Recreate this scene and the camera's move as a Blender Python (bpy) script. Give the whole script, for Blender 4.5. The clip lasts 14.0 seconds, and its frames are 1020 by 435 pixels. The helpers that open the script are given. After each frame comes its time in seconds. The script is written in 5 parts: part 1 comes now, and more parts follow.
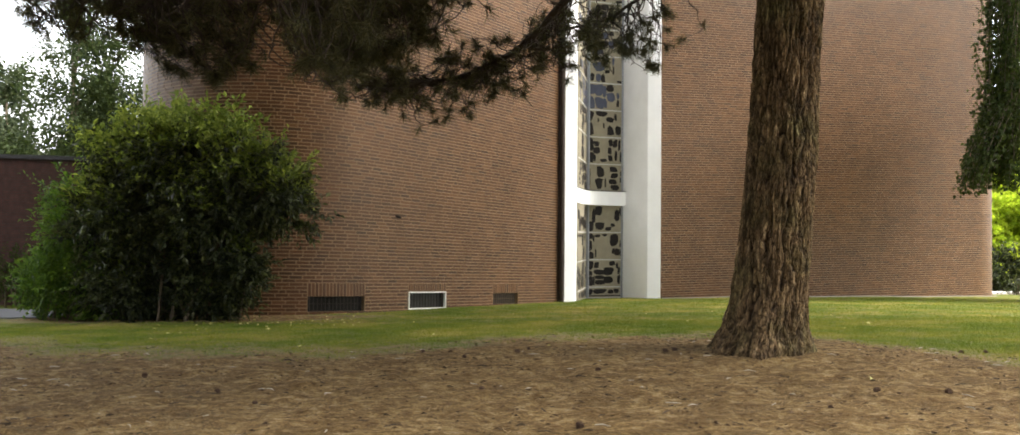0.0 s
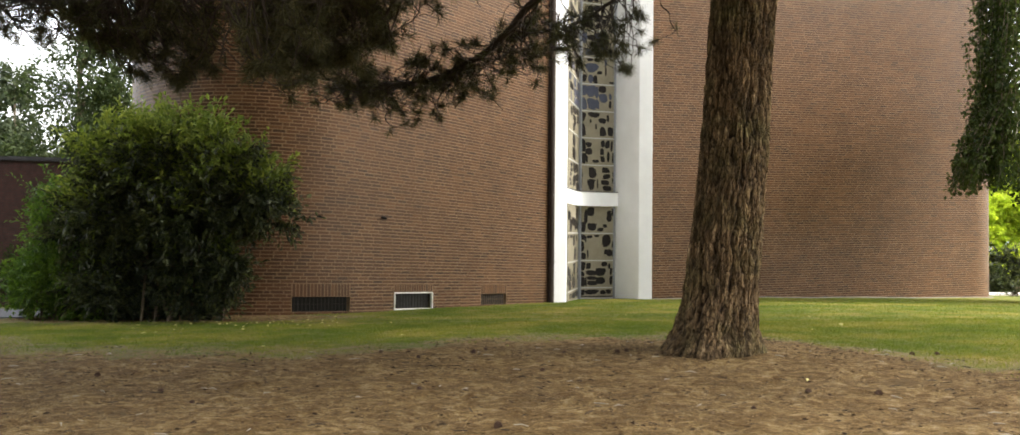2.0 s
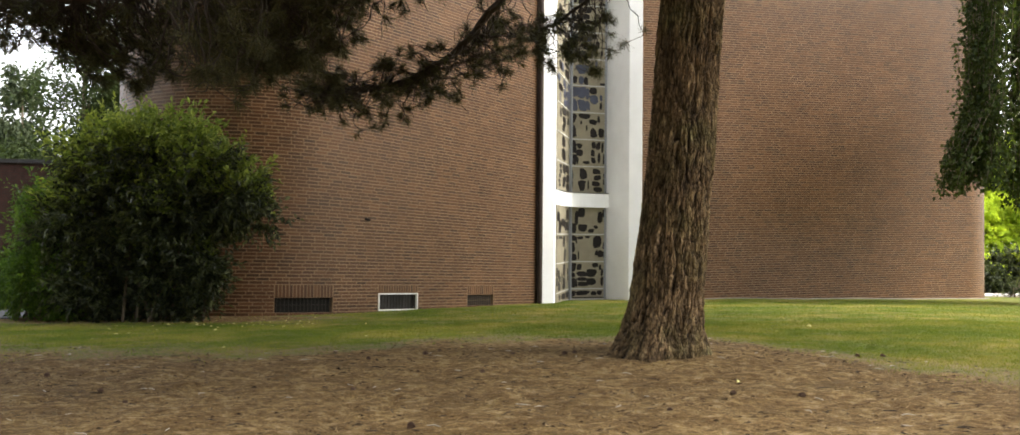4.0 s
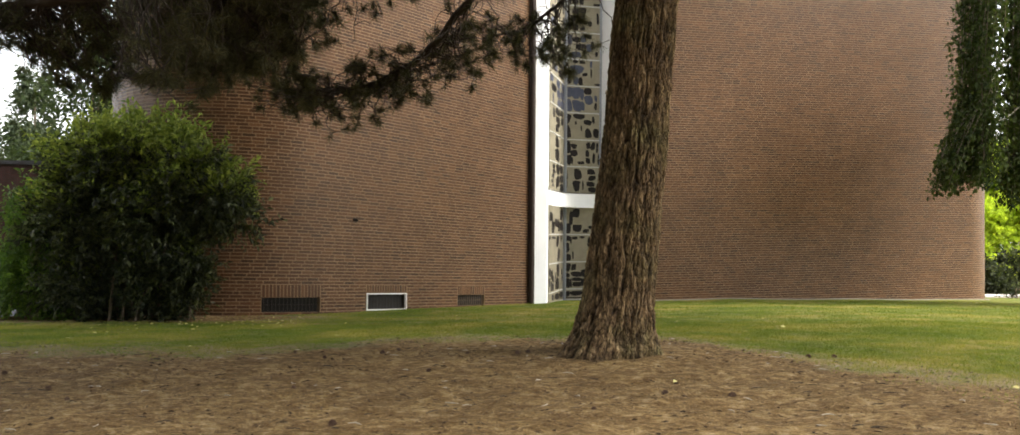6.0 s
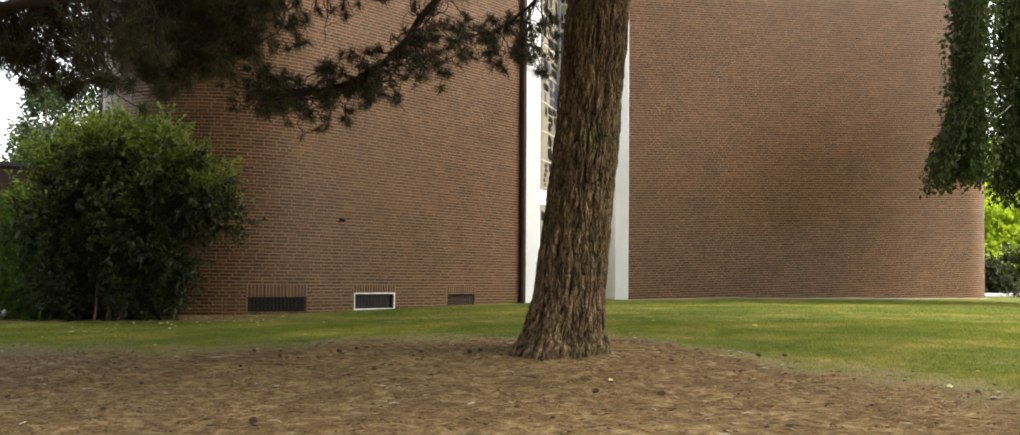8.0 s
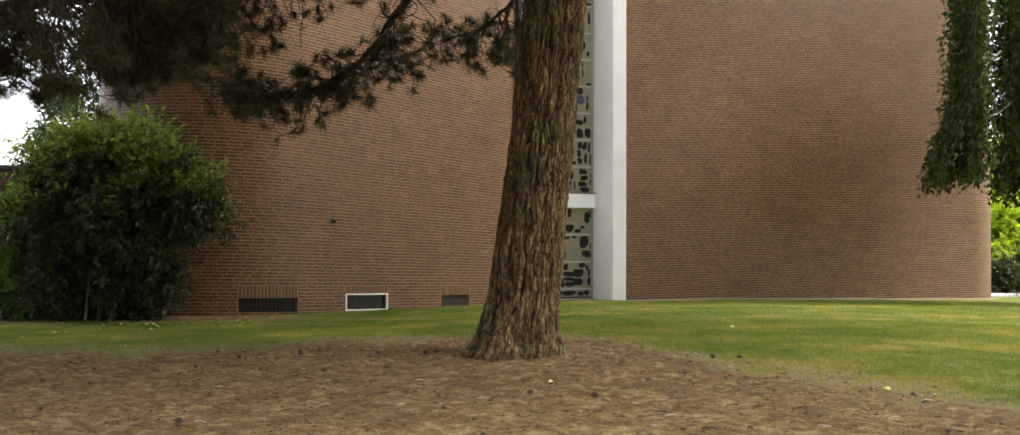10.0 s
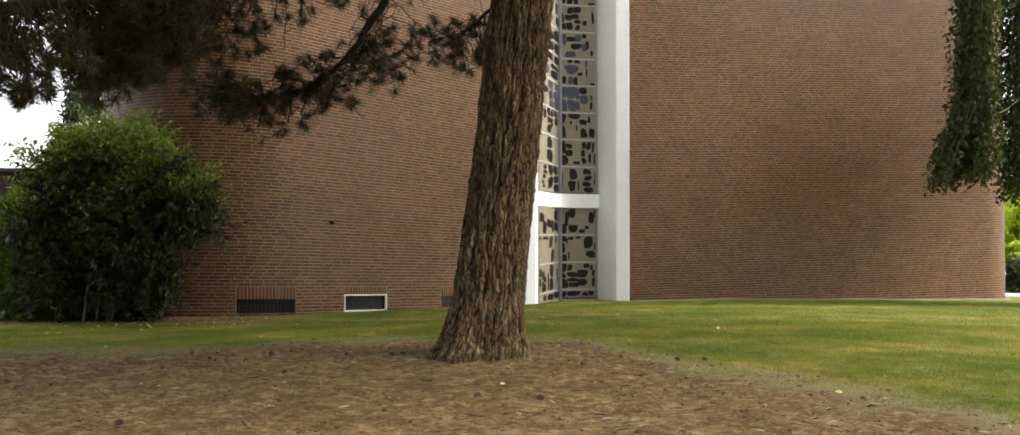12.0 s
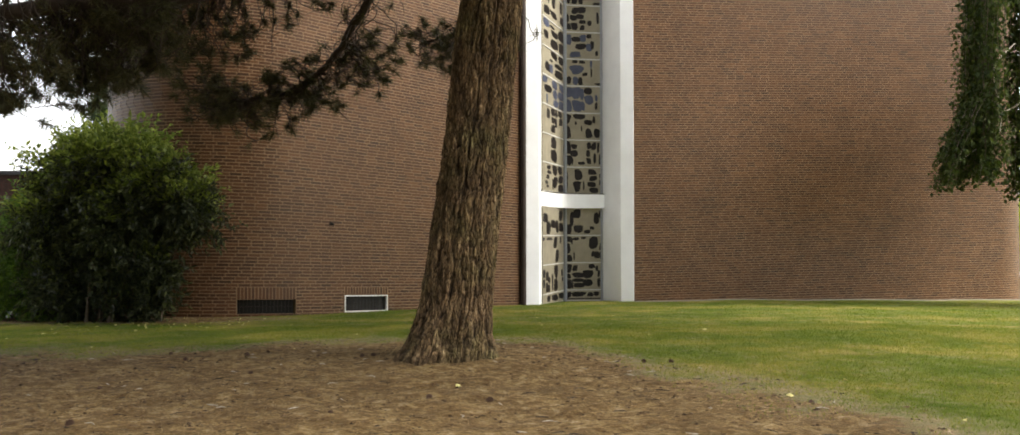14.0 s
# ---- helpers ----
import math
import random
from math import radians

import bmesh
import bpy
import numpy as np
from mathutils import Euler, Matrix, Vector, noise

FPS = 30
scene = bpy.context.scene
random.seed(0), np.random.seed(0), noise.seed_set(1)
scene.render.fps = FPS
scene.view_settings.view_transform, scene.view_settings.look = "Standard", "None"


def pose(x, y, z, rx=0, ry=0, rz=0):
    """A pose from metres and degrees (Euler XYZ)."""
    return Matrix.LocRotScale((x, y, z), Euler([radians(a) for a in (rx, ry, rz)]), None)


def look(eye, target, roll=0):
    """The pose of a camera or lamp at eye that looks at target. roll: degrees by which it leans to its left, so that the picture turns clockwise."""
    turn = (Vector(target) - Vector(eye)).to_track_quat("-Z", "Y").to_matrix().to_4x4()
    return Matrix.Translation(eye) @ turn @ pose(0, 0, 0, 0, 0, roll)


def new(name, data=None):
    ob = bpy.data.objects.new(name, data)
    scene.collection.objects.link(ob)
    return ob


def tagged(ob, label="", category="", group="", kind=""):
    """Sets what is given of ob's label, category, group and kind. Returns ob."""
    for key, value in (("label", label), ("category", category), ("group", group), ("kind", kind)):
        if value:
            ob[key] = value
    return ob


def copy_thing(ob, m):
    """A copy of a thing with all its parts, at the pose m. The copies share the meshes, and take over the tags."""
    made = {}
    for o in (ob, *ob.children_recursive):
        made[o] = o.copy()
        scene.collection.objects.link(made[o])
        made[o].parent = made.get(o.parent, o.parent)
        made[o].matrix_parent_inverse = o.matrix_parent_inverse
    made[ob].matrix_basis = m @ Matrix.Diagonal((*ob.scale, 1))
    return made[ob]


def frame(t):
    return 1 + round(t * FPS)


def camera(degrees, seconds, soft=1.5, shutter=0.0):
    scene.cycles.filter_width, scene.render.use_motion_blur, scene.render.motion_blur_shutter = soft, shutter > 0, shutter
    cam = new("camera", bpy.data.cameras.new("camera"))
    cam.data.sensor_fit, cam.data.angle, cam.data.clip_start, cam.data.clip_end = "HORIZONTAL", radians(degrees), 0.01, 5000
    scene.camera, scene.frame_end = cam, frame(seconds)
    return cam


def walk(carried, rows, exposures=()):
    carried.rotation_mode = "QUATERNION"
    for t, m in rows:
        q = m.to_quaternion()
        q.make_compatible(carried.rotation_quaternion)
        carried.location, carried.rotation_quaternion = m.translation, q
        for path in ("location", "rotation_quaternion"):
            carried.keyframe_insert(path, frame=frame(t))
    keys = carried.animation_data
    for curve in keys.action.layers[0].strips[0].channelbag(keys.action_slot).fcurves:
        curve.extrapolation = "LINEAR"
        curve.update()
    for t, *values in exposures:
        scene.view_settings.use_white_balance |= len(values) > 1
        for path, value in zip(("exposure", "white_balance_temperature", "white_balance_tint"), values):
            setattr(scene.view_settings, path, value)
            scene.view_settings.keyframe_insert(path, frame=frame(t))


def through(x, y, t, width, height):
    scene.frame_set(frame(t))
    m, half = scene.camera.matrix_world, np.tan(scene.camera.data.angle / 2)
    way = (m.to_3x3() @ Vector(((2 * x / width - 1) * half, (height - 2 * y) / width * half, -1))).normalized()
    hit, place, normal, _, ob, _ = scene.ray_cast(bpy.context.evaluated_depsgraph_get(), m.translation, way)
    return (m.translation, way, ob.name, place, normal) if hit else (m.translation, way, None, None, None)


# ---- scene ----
cam = camera(65.6, 14.0)
METRES, EYE, TILT, LEAN, TURN = 3.6206, 0.945, 0.0, 0.0, -0.8
ROWS = [
    (0.0, 0.0, 0.0, 0.0, -0.01, 1.17, -0.5),
    (0.5, 0.035, -0.0031, 0.0003, 0.17, 1.17, -0.52),
    (1.0, 0.0694, -0.0073, 0.001, 0.36, 1.18, -0.51),
    (1.5, 0.1021, -0.0132, 0.0023, 0.55, 1.18, -0.5),
    (2.0, 0.1345, -0.0182, 0.005, 0.78, 1.18, -0.52),
    (2.5, 0.1715, -0.0226, 0.0074, 1.02, 1.18, -0.54),
    (3.0, 0.2088, -0.0269, 0.0093, 1.19, 1.19, -0.53),
    (5.5, 0.3917, -0.0448, 0.0131, 2.38, 1.21, -0.49),
    (6.0, 0.4279, -0.0475, 0.0141, 2.65, 1.2, -0.5),
    (6.5, 0.4654, -0.05, 0.0148, 2.9, 1.19, -0.47),
    (7.0, 0.5043, -0.0495, 0.0141, 3.17, 1.19, -0.43),
    (7.5, 0.5417, -0.0489, 0.0142, 3.41, 1.18, -0.39),
    (8.0, 0.577, -0.0496, 0.0151, 3.68, 1.16, -0.37),
    (10.5, 0.7649, -0.0385, 0.0193, 5.44, 1.18, -0.17),
    (11.0, 0.7978, -0.0329, 0.0203, 5.82, 1.18, -0.12),
    (11.5, 0.8306, -0.028, 0.0227, 6.24, 1.18, -0.09),
    (12.0, 0.8647, -0.0254, 0.0229, 6.71, 1.17, -0.06),
    (12.5, 0.9011, -0.0229, 0.0236, 7.19, 1.17, -0.04),
    (13.0, 0.937, -0.0201, 0.0262, 7.62, 1.17, 0.0),
    (13.5, 0.967, -0.0163, 0.027, 8.0, 1.17, 0.03),
    (14.0, 0.9945, -0.0141, 0.0282, 8.38, 1.16, 0.06),
]
walk(cam, [(t, pose(0, 0, EYE, TILT, LEAN, TURN) @ pose(METRES * x, METRES * y, METRES * z, 90 + pitch, roll, yaw)) for t, x, y, z, yaw, pitch, roll in ROWS],
     exposures=[(0.0, 1.73), (5.5, 1.58), (10.5, 1.46), (14.0, 1.37)])

# ---------------------------------------------------------------- world and sun
SUN_ELEV, SUN_AZ = radians(44), radians(105)      # azimuth from +y towards +x
world = bpy.data.worlds.new("world")
scene.world = world
world.use_nodes = True
wn = world.node_tree
for n in list(wn.nodes):
    wn.nodes.remove(n)
w_out = wn.nodes.new("ShaderNodeOutputWorld")
w_bg = wn.nodes.new("ShaderNodeBackground")
w_sky = wn.nodes.new("ShaderNodeTexSky")
w_sky.sky_type = "NISHITA"
w_sky.sun_disc = False
w_sky.sun_elevation = SUN_ELEV
w_sky.sun_rotation = SUN_AZ
w_sky.dust_density = 6.0
w_sky.ozone_density = 1.0
w_haze = wn.nodes.new("ShaderNodeMixRGB")          # thin white cloud over the whole sky
w_haze.inputs["Fac"].default_value = 0.72
w_haze.inputs["Color2"].default_value = (7.2, 7.2, 7.1, 1)
w_bg.inputs["Strength"].default_value = 0.15
wn.links.new(w_sky.outputs["Color"], w_haze.inputs["Color1"])
wn.links.new(w_haze.outputs["Color"], w_bg.inputs["Color"])
wn.links.new(w_bg.outputs["Background"], w_out.inputs["Surface"])

sun_data = bpy.data.lights.new("sun", "SUN")
sun_data.energy = 3.0
sun_data.angle = radians(24)
sun_data.color = (1.0, 0.955, 0.88)
sun = new("sun", sun_data)
sun.matrix_world = look(
    (40 * math.sin(SUN_AZ) * math.cos(SUN_ELEV), 40 * math.cos(SUN_AZ) * math.cos(SUN_ELEV), 40 * math.sin(SUN_ELEV)), (0, 0, 0))

# ---------------------------------------------------------------- materials


def mat_base(name, rough=0.8, metal=0.0, spec=0.5):
    m = bpy.data.materials.new(name)
    m.use_nodes = True
    nt = m.node_tree
    b = nt.nodes["Principled BSDF"]
    b.inputs["Roughness"].default_value = rough
    b.inputs["Metallic"].default_value = metal
    b.inputs["Specular IOR Level"].default_value = spec
    return m, nt, b


def noise_node(nt, scale, detail=4.0, rough=0.6, stretch=None, coord="Object"):
    t = nt.nodes.new("ShaderNodeTexNoise")
    t.inputs["Scale"].default_value = scale
    t.inputs["Detail"].default_value = detail
    t.inputs["Roughness"].default_value = rough
    c = nt.nodes.new("ShaderNodeTexCoord")
    if stretch:
        mp = nt.nodes.new("ShaderNodeMapping")
        mp.inputs["Scale"].default_value = stretch
        nt.links.new(c.outputs[coord], mp.inputs["Vector"])
        nt.links.new(mp.outputs["Vector"], t.inputs["Vector"])
    else:
        nt.links.new(c.outputs[coord], t.inputs["Vector"])
    return t


def ramp(nt, src, stops):
    r = nt.nodes.new("ShaderNodeValToRGB")
    e = r.color_ramp.elements
    while len(e) < len(stops):
        e.new(0.5)
    for el, (p, c) in zip(e, stops):
        el.position, el.color = p, (*c, 1)
    nt.links.new(src, r.inputs["Fac"])
    return r


def mix(nt, kind, fac, a, b):
    m = nt.nodes.new("ShaderNodeMixRGB")
    m.blend_type = kind
    for key, v in (("Fac", fac), ("Color1", a), ("Color2", b)):
        if isinstance(v, (int, float)):
            m.inputs[key].default_value = v
        elif isinstance(v, tuple):
            m.inputs[key].default_value = (*v, 1)
        else:
            nt.links.new(v, m.inputs[key])
    return m


def bump(nt, b, height, strength=0.3, dist=0.01):
    n = nt.nodes.new("ShaderNodeBump")
    n.inputs["Strength"].default_value = strength
    n.inputs["Distance"].default_value = dist
    nt.links.new(height, n.inputs["Height"])
    nt.links.new(n.outputs["Normal"], b.inputs["Normal"])


def plain(name, color, rough=0.7, metal=0.0, vary=0.15, scale=6.0, bumpy=0.15, spec=0.5, fine=60.0):
    m, nt, b = mat_base(name, rough, metal, spec)
    t = noise_node(nt, scale, 6)
    lo = tuple(c * (1 - vary) for c in color)
    hi = tuple(min(1, c * (1 + vary)) for c in color)
    r = ramp(nt, t.outputs["Fac"], [(0.3, lo), (0.7, hi)])
    nt.links.new(r.outputs["Color"], b.inputs["Base Color"])
    if bumpy:
        f = noise_node(nt, fine, 3)
        bump(nt, b, f.outputs["Fac"], bumpy, 0.004)
    return m


def brick_material(name, islands):
    m, nt, b = mat_base(name, 0.42, 0, 0.3)
    if islands:
        g = nt.nodes.new("ShaderNodeNewGeometry")
        src = g.outputs["Random Per Island"]
    else:
        g = nt.nodes.new("ShaderNodeObjectInfo")
        src = g.outputs["Random"]
    r = ramp(nt, src, [(0.0, (0.047, 0.023, 0.010)), (0.12, (0.065, 0.029, 0.012)), (0.5, (0.079, 0.035, 0.013)), (0.85, (0.098, 0.043, 0.016)), (1.0, (0.127, 0.062, 0.026))])
    t = noise_node(nt, 1.1, 5)
    d = ramp(nt, t.outputs["Fac"], [(0.3, (0.78, 0.76, 0.76)), (0.7, (1.12, 1.1, 1.08))])
    c = mix(nt, "MULTIPLY", 1.0, r.outputs["Color"], d.outputs["Color"])
    t2 = noise_node(nt, 70, 4)
    d2 = ramp(nt, t2.outputs["Fac"], [(0.3, (0.8, 0.8, 0.8)), (0.7, (1.15, 1.15, 1.15))])
    c2 = mix(nt, "MULTIPLY", 1.0, c.outputs["Color"], d2.outputs["Color"])
    nt.links.new(c2.outputs["Color"], b.inputs["Base Color"])
    bump(nt, b, t2.outputs["Fac"], 0.35, 0.004)
    return m


def leaf_material(name, dark, light, rough=0.45, through=0.25, patch=(1.3, (0.75, 0.8, 0.75), (1.15, 1.1, 1.0)), middle=0.5):
    m, nt, b = mat_base(name, rough, 0, 0.45 if rough < 0.5 else 0.2)
    g = nt.nodes.new("ShaderNodeNewGeometry")
    r = ramp(nt, g.outputs["Random Per Island"], [(0.0, dark), (0.6, tuple(a + (c - a) * middle for a, c in zip(dark, light))), (1.0, light)])
    t = noise_node(nt, patch[0], 5, 0.65)
    d = ramp(nt, t.outputs["Fac"], [(0.36, patch[1]), (0.64, patch[2])])
    c = mix(nt, "MULTIPLY", 1.0, r.outputs["Color"], d.outputs["Color"])
    nt.links.new(c.outputs["Color"], b.inputs["Base Color"])
    if through:
        tr = nt.nodes.new("ShaderNodeBsdfTranslucent")
        y = mix(nt, "MULTIPLY", 1.0, c.outputs["Color"], (1.5, 1.6, 0.7))
        nt.links.new(y.outputs["Color"], tr.inputs["Color"])
        mx = nt.nodes.new("ShaderNodeMixShader")
        mx.inputs["Fac"].default_value = through
        out = nt.nodes["Material Output"]
        nt.links.new(b.outputs["BSDF"], mx.inputs[1])
        nt.links.new(tr.outputs["BSDF"], mx.inputs[2])
        nt.links.new(mx.outputs["Shader"], out.inputs["Surface"])
    return m


def bark_material():
    """Grey-brown plates, dark cracks, pale flakes."""
    m, nt, b = mat_base("pine_bark", 0.92, 0, 0.2)
    at = nt.nodes.new("ShaderNodeAttribute")
    at.attribute_name = "ridge"
    t = noise_node(nt, 20, 7, 0.72, (1, 1, 0.18))
    plates = ramp(nt, t.outputs["Fac"], [(0.32, (0.035, 0.026, 0.017)), (0.47, (0.104, 0.081, 0.047)), (0.58, (0.181, 0.144, 0.090)), (0.70, (0.454, 0.390, 0.263))])
    # colour follows the modelled relief: darker in cracks, paler on plate tops
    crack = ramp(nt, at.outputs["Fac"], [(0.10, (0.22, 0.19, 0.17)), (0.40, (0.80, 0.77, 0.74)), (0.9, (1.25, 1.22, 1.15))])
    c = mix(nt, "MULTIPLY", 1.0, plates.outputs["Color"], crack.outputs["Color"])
    t3 = noise_node(nt, 3, 4)
    moss = ramp(nt, t3.outputs["Fac"], [(0.45, (1.1, 1, 0.95)), (0.7, (0.80, 0.88, 0.68))])
    c2 = mix(nt, "MULTIPLY", 1.0, c.outputs["Color"], moss.outputs["Color"])
    warp = noise_node(nt, 6, 4, 0.6)
    co = nt.nodes.new("ShaderNodeTexCoord")
    sh = nt.nodes.new("ShaderNodeMixRGB")
    sh.blend_type = "ADD"
    sh.inputs["Fac"].default_value = 0.08
    nt.links.new(co.outputs["Object"], sh.inputs["Color1"])
    nt.links.new(warp.outputs["Color"], sh.inputs["Color2"])
    mp = nt.nodes.new("ShaderNodeMapping")
    mp.inputs["Scale"].default_value = (1, 1, 0.22)
    nt.links.new(sh.outputs["Color"], mp.inputs["Vector"])
    vo = nt.nodes.new("ShaderNodeTexVoronoi")
    vo.feature = "DISTANCE_TO_EDGE"
    vo.inputs["Scale"].default_value = 30
    nt.links.new(mp.outputs["Vector"], vo.inputs["Vector"])
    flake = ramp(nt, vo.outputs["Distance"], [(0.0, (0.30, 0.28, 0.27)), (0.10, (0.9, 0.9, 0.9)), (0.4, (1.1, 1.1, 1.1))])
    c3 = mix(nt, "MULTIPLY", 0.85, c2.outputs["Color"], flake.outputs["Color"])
    f = noise_node(nt, 60, 6, 0.75, (1, 1, 0.32))
    grit = ramp(nt, f.outputs["Fac"], [(0.36, (0.50, 0.46, 0.43)), (0.50, (0.92, 0.90, 0.88)), (0.64, (1.45, 1.40, 1.32))])
    c4 = mix(nt, "MULTIPLY", 0.9, c3.outputs["Color"], grit.outputs["Color"])
    nt.links.new(c4.outputs["Color"], b.inputs["Base Color"])
    hsum = mix(nt, "MULTIPLY", 0.8, flake.outputs["Color"], f.outputs["Color"])
    bump(nt, b, hsum.outputs["Color"], 1.0, 0.022)
    return m


def ground_material():
    """Lawn with worn and yellowed patches; needle litter under the pine."""
    m, nt, b = mat_base("lawn_and_litter", 0.95, 0, 0.12)
    at = nt.nodes.new("ShaderNodeAttribute")
    at.attribute_name = "litter"
    big = noise_node(nt, 0.75, 5, 0.65)
    patch = noise_node(nt, 2.6, 8, 0.72, (1, 1.2, 1))
    mid = noise_node(nt, 11, 8, 0.78, (1, 1.4, 1))
    fine = noise_node(nt, 70, 6, 0.8)
    g1 = ramp(nt, big.outputs["Fac"], [(0.3, (0.062, 0.095, 0.009)), (0.45, (0.096, 0.123, 0.014)), (0.56, (0.156, 0.149, 0.027)), (0.68, (0.285, 0.227, 0.074))])
    g2 = ramp(nt, patch.outputs["Fac"], [(0.3, (0.62, 0.72, 0.55)), (0.52, (1.0, 1.0, 1.0)), (0.72, (1.45, 1.28, 1.35))])
    g3 = ramp(nt, fine.outputs["Fac"], [(0.3, (0.62, 0.64, 0.6)), (0.7, (1.35, 1.33, 1.3))])
    grass = mix(nt, "MULTIPLY", 1.0, g1.outputs["Color"], g2.outputs["Color"])
    grass = mix(nt, "MULTIPLY", 1.0, grass.outputs["Color"], g3.outputs["Color"])
    l1 = ramp(nt, mid.outputs["Fac"], [(0.32, (0.049, 0.030, 0.012)), (0.45, (0.134, 0.087, 0.037)), (0.55, (0.219, 0.156, 0.072)), (0.68, (0.353, 0.287, 0.192))])
    l2 = ramp(nt, fine.outputs["Fac"], [(0.32, (0.40, 0.38, 0.36)), (0.68, (1.55, 1.55, 1.55))])
    l3 = ramp(nt, patch.outputs["Fac"], [(0.34, (0.58, 0.52, 0.46)), (0.66, (1.25, 1.25, 1.25))])
    lit = mix(nt, "MULTIPLY", 1.0, l1.outputs["Color"], l2.outputs["Color"])
    lit = mix(nt, "MULTIPLY", 1.0, lit.outputs["Color"], l3.outputs["Color"])

    def shifted(src, gain, base):
        n = nt.nodes.new("ShaderNodeMath")
        n.operation = "MULTIPLY_ADD"
        nt.links.new(src, n.inputs[0])
        n.inputs[1].default_value, n.inputs[2].default_value = gain, -gain / 2
        a = nt.nodes.new("ShaderNodeMath")
        a.operation = "ADD"
        nt.links.new(base, a.inputs[0])
        nt.links.new(n.outputs[0], a.inputs[1])
        return a.outputs[0]
    edge_at = shifted(mid.outputs["Fac"], 1.1, shifted(patch.outputs["Fac"], 1.8, at.outputs["Fac"]))
    edge = ramp(nt, edge_at, [(0.34, (0, 0, 0)), (0.66, (1, 1, 1))])
    c = mix(nt, "MIX", edge.outputs["Color"], grass.outputs["Color"], lit.outputs["Color"])
    hem = ramp(nt, edge_at, [(0.0, (0, 0, 0)), (0.42, (0.75, 0.75, 0.75)), (0.78, (0, 0, 0))])
    dry = mix(nt, "MULTIPLY", 1.0, (0.21, 0.18, 0.11), l2.outputs["Color"])
    c = mix(nt, "MIX", hem.outputs["Color"], c.outputs["Color"], dry.outputs["Color"])
    nt.links.new(c.outputs["Color"], b.inputs["Base Color"])
    bump(nt, b, fine.outputs["Fac"], 0.7, 0.02)
    return m


BRICK = brick_material("brick", True)
# The annex's own maroon brick, with the shade on it darkened into the colour.
BRICK_DARK = plain("shaded_maroon_brick", (0.058, 0.024, 0.019), 0.85, vary=0.4, scale=9, bumpy=0.3)
BRICK_ONE = brick_material("brick_single", False)
MORTAR = plain("mortar", (0.218, 0.150, 0.093), 0.95, vary=0.2, scale=2.5, bumpy=0.4, spec=0.2)
WHITE = plain("white_render", (0.88, 0.89, 0.905), 0.75, vary=0.05, scale=1.5, bumpy=0.12, fine=140)
WHITE_PAINT = plain("white_window_paint", (0.74, 0.73, 0.70), 0.5, vary=0.06, bumpy=0.05)
CREAM = plain("cream_panel", (0.25, 0.222, 0.158), 0.8, vary=0.14, scale=3.5, bumpy=0.3)
LEAD = plain("pale_cement_joint", (0.48, 0.47, 0.44), 0.7, vary=0.1, bumpy=0.1)
STEEL = plain("grey_painted_steel", (0.27, 0.28, 0.31), 0.5, 0.3, vary=0.1, bumpy=0.05)
GLASS_DARK = plain("dark_stained_glass", (0.013, 0.010, 0.009), 0.5, vary=0.5, scale=2.0, bumpy=0.1, spec=0.2, fine=25)
GLASS_BLUE = plain("slate_blue_stained_glass", (0.055, 0.062, 0.095), 0.4, vary=0.3, scale=2.0, bumpy=0.1, spec=0.25, fine=25)
PIPE = plain("brown_downpipe_metal", (0.045, 0.030, 0.024), 0.5, 0.4, vary=0.25, bumpy=0.1)
IRON = plain("rusty_dark_iron", (0.030, 0.025, 0.021), 0.7, 0.3, vary=0.35, scale=20, bumpy=0.2)
IRON_GREY = plain("brown_weathered_iron", (0.10, 0.075, 0.052), 0.75, 0.2, vary=0.3, scale=20, bumpy=0.2)
# near-black colour that stands in for unlit interiors
DARK = plain("painted_dark_interior", (0.012, 0.011, 0.010), 0.9, vary=0.3, bumpy=0)
PANE = plain("dirty_cellar_pane", (0.022, 0.022, 0.020), 0.7, vary=0.4, scale=9, bumpy=0.05)
CONCRETE = plain("grey_concrete", (0.19, 0.172, 0.142), 0.9, vary=0.2, scale=3, bumpy=0.4)
ASPHALT = plain("grey_asphalt", (0.085, 0.088, 0.095), 0.9, vary=0.2, scale=5, bumpy=0.5, fine=160)
ROADPALE = plain("pale_paving", (0.42, 0.40, 0.37), 0.85, vary=0.15, scale=2, bumpy=0.3)
ROOFCAP = plain("dark_sheet_capping", (0.07, 0.07, 0.075), 0.45, 0.5, vary=0.2, bumpy=0.1)
BARK = bark_material()
TWIG = plain("pine_twig", (0.034, 0.024, 0.018), 0.9, vary=0.35, scale=12, bumpy=0.5)
STEM = plain("shrub_stem", (0.13, 0.10, 0.07), 0.9, vary=0.3, scale=12, bumpy=0.4)
DEADWOOD = plain("pale_dead_twig", (0.42, 0.38, 0.32), 0.9, vary=0.2, scale=20, bumpy=0.3)
NEEDLE = leaf_material("pine_needle", (0.021, 0.022, 0.011), (0.096, 0.090, 0.042), 0.6, 0.15)
# Leaf colours carry the shrub's shaded body, leaf highlights and sunlit top.
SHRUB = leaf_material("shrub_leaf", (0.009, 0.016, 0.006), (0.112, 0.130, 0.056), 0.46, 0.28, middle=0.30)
SHRUB_TOPLIT = leaf_material("toplit_shrub_leaf", (0.075, 0.105, 0.024), (0.24, 0.28, 0.085), 0.5, 0.4)
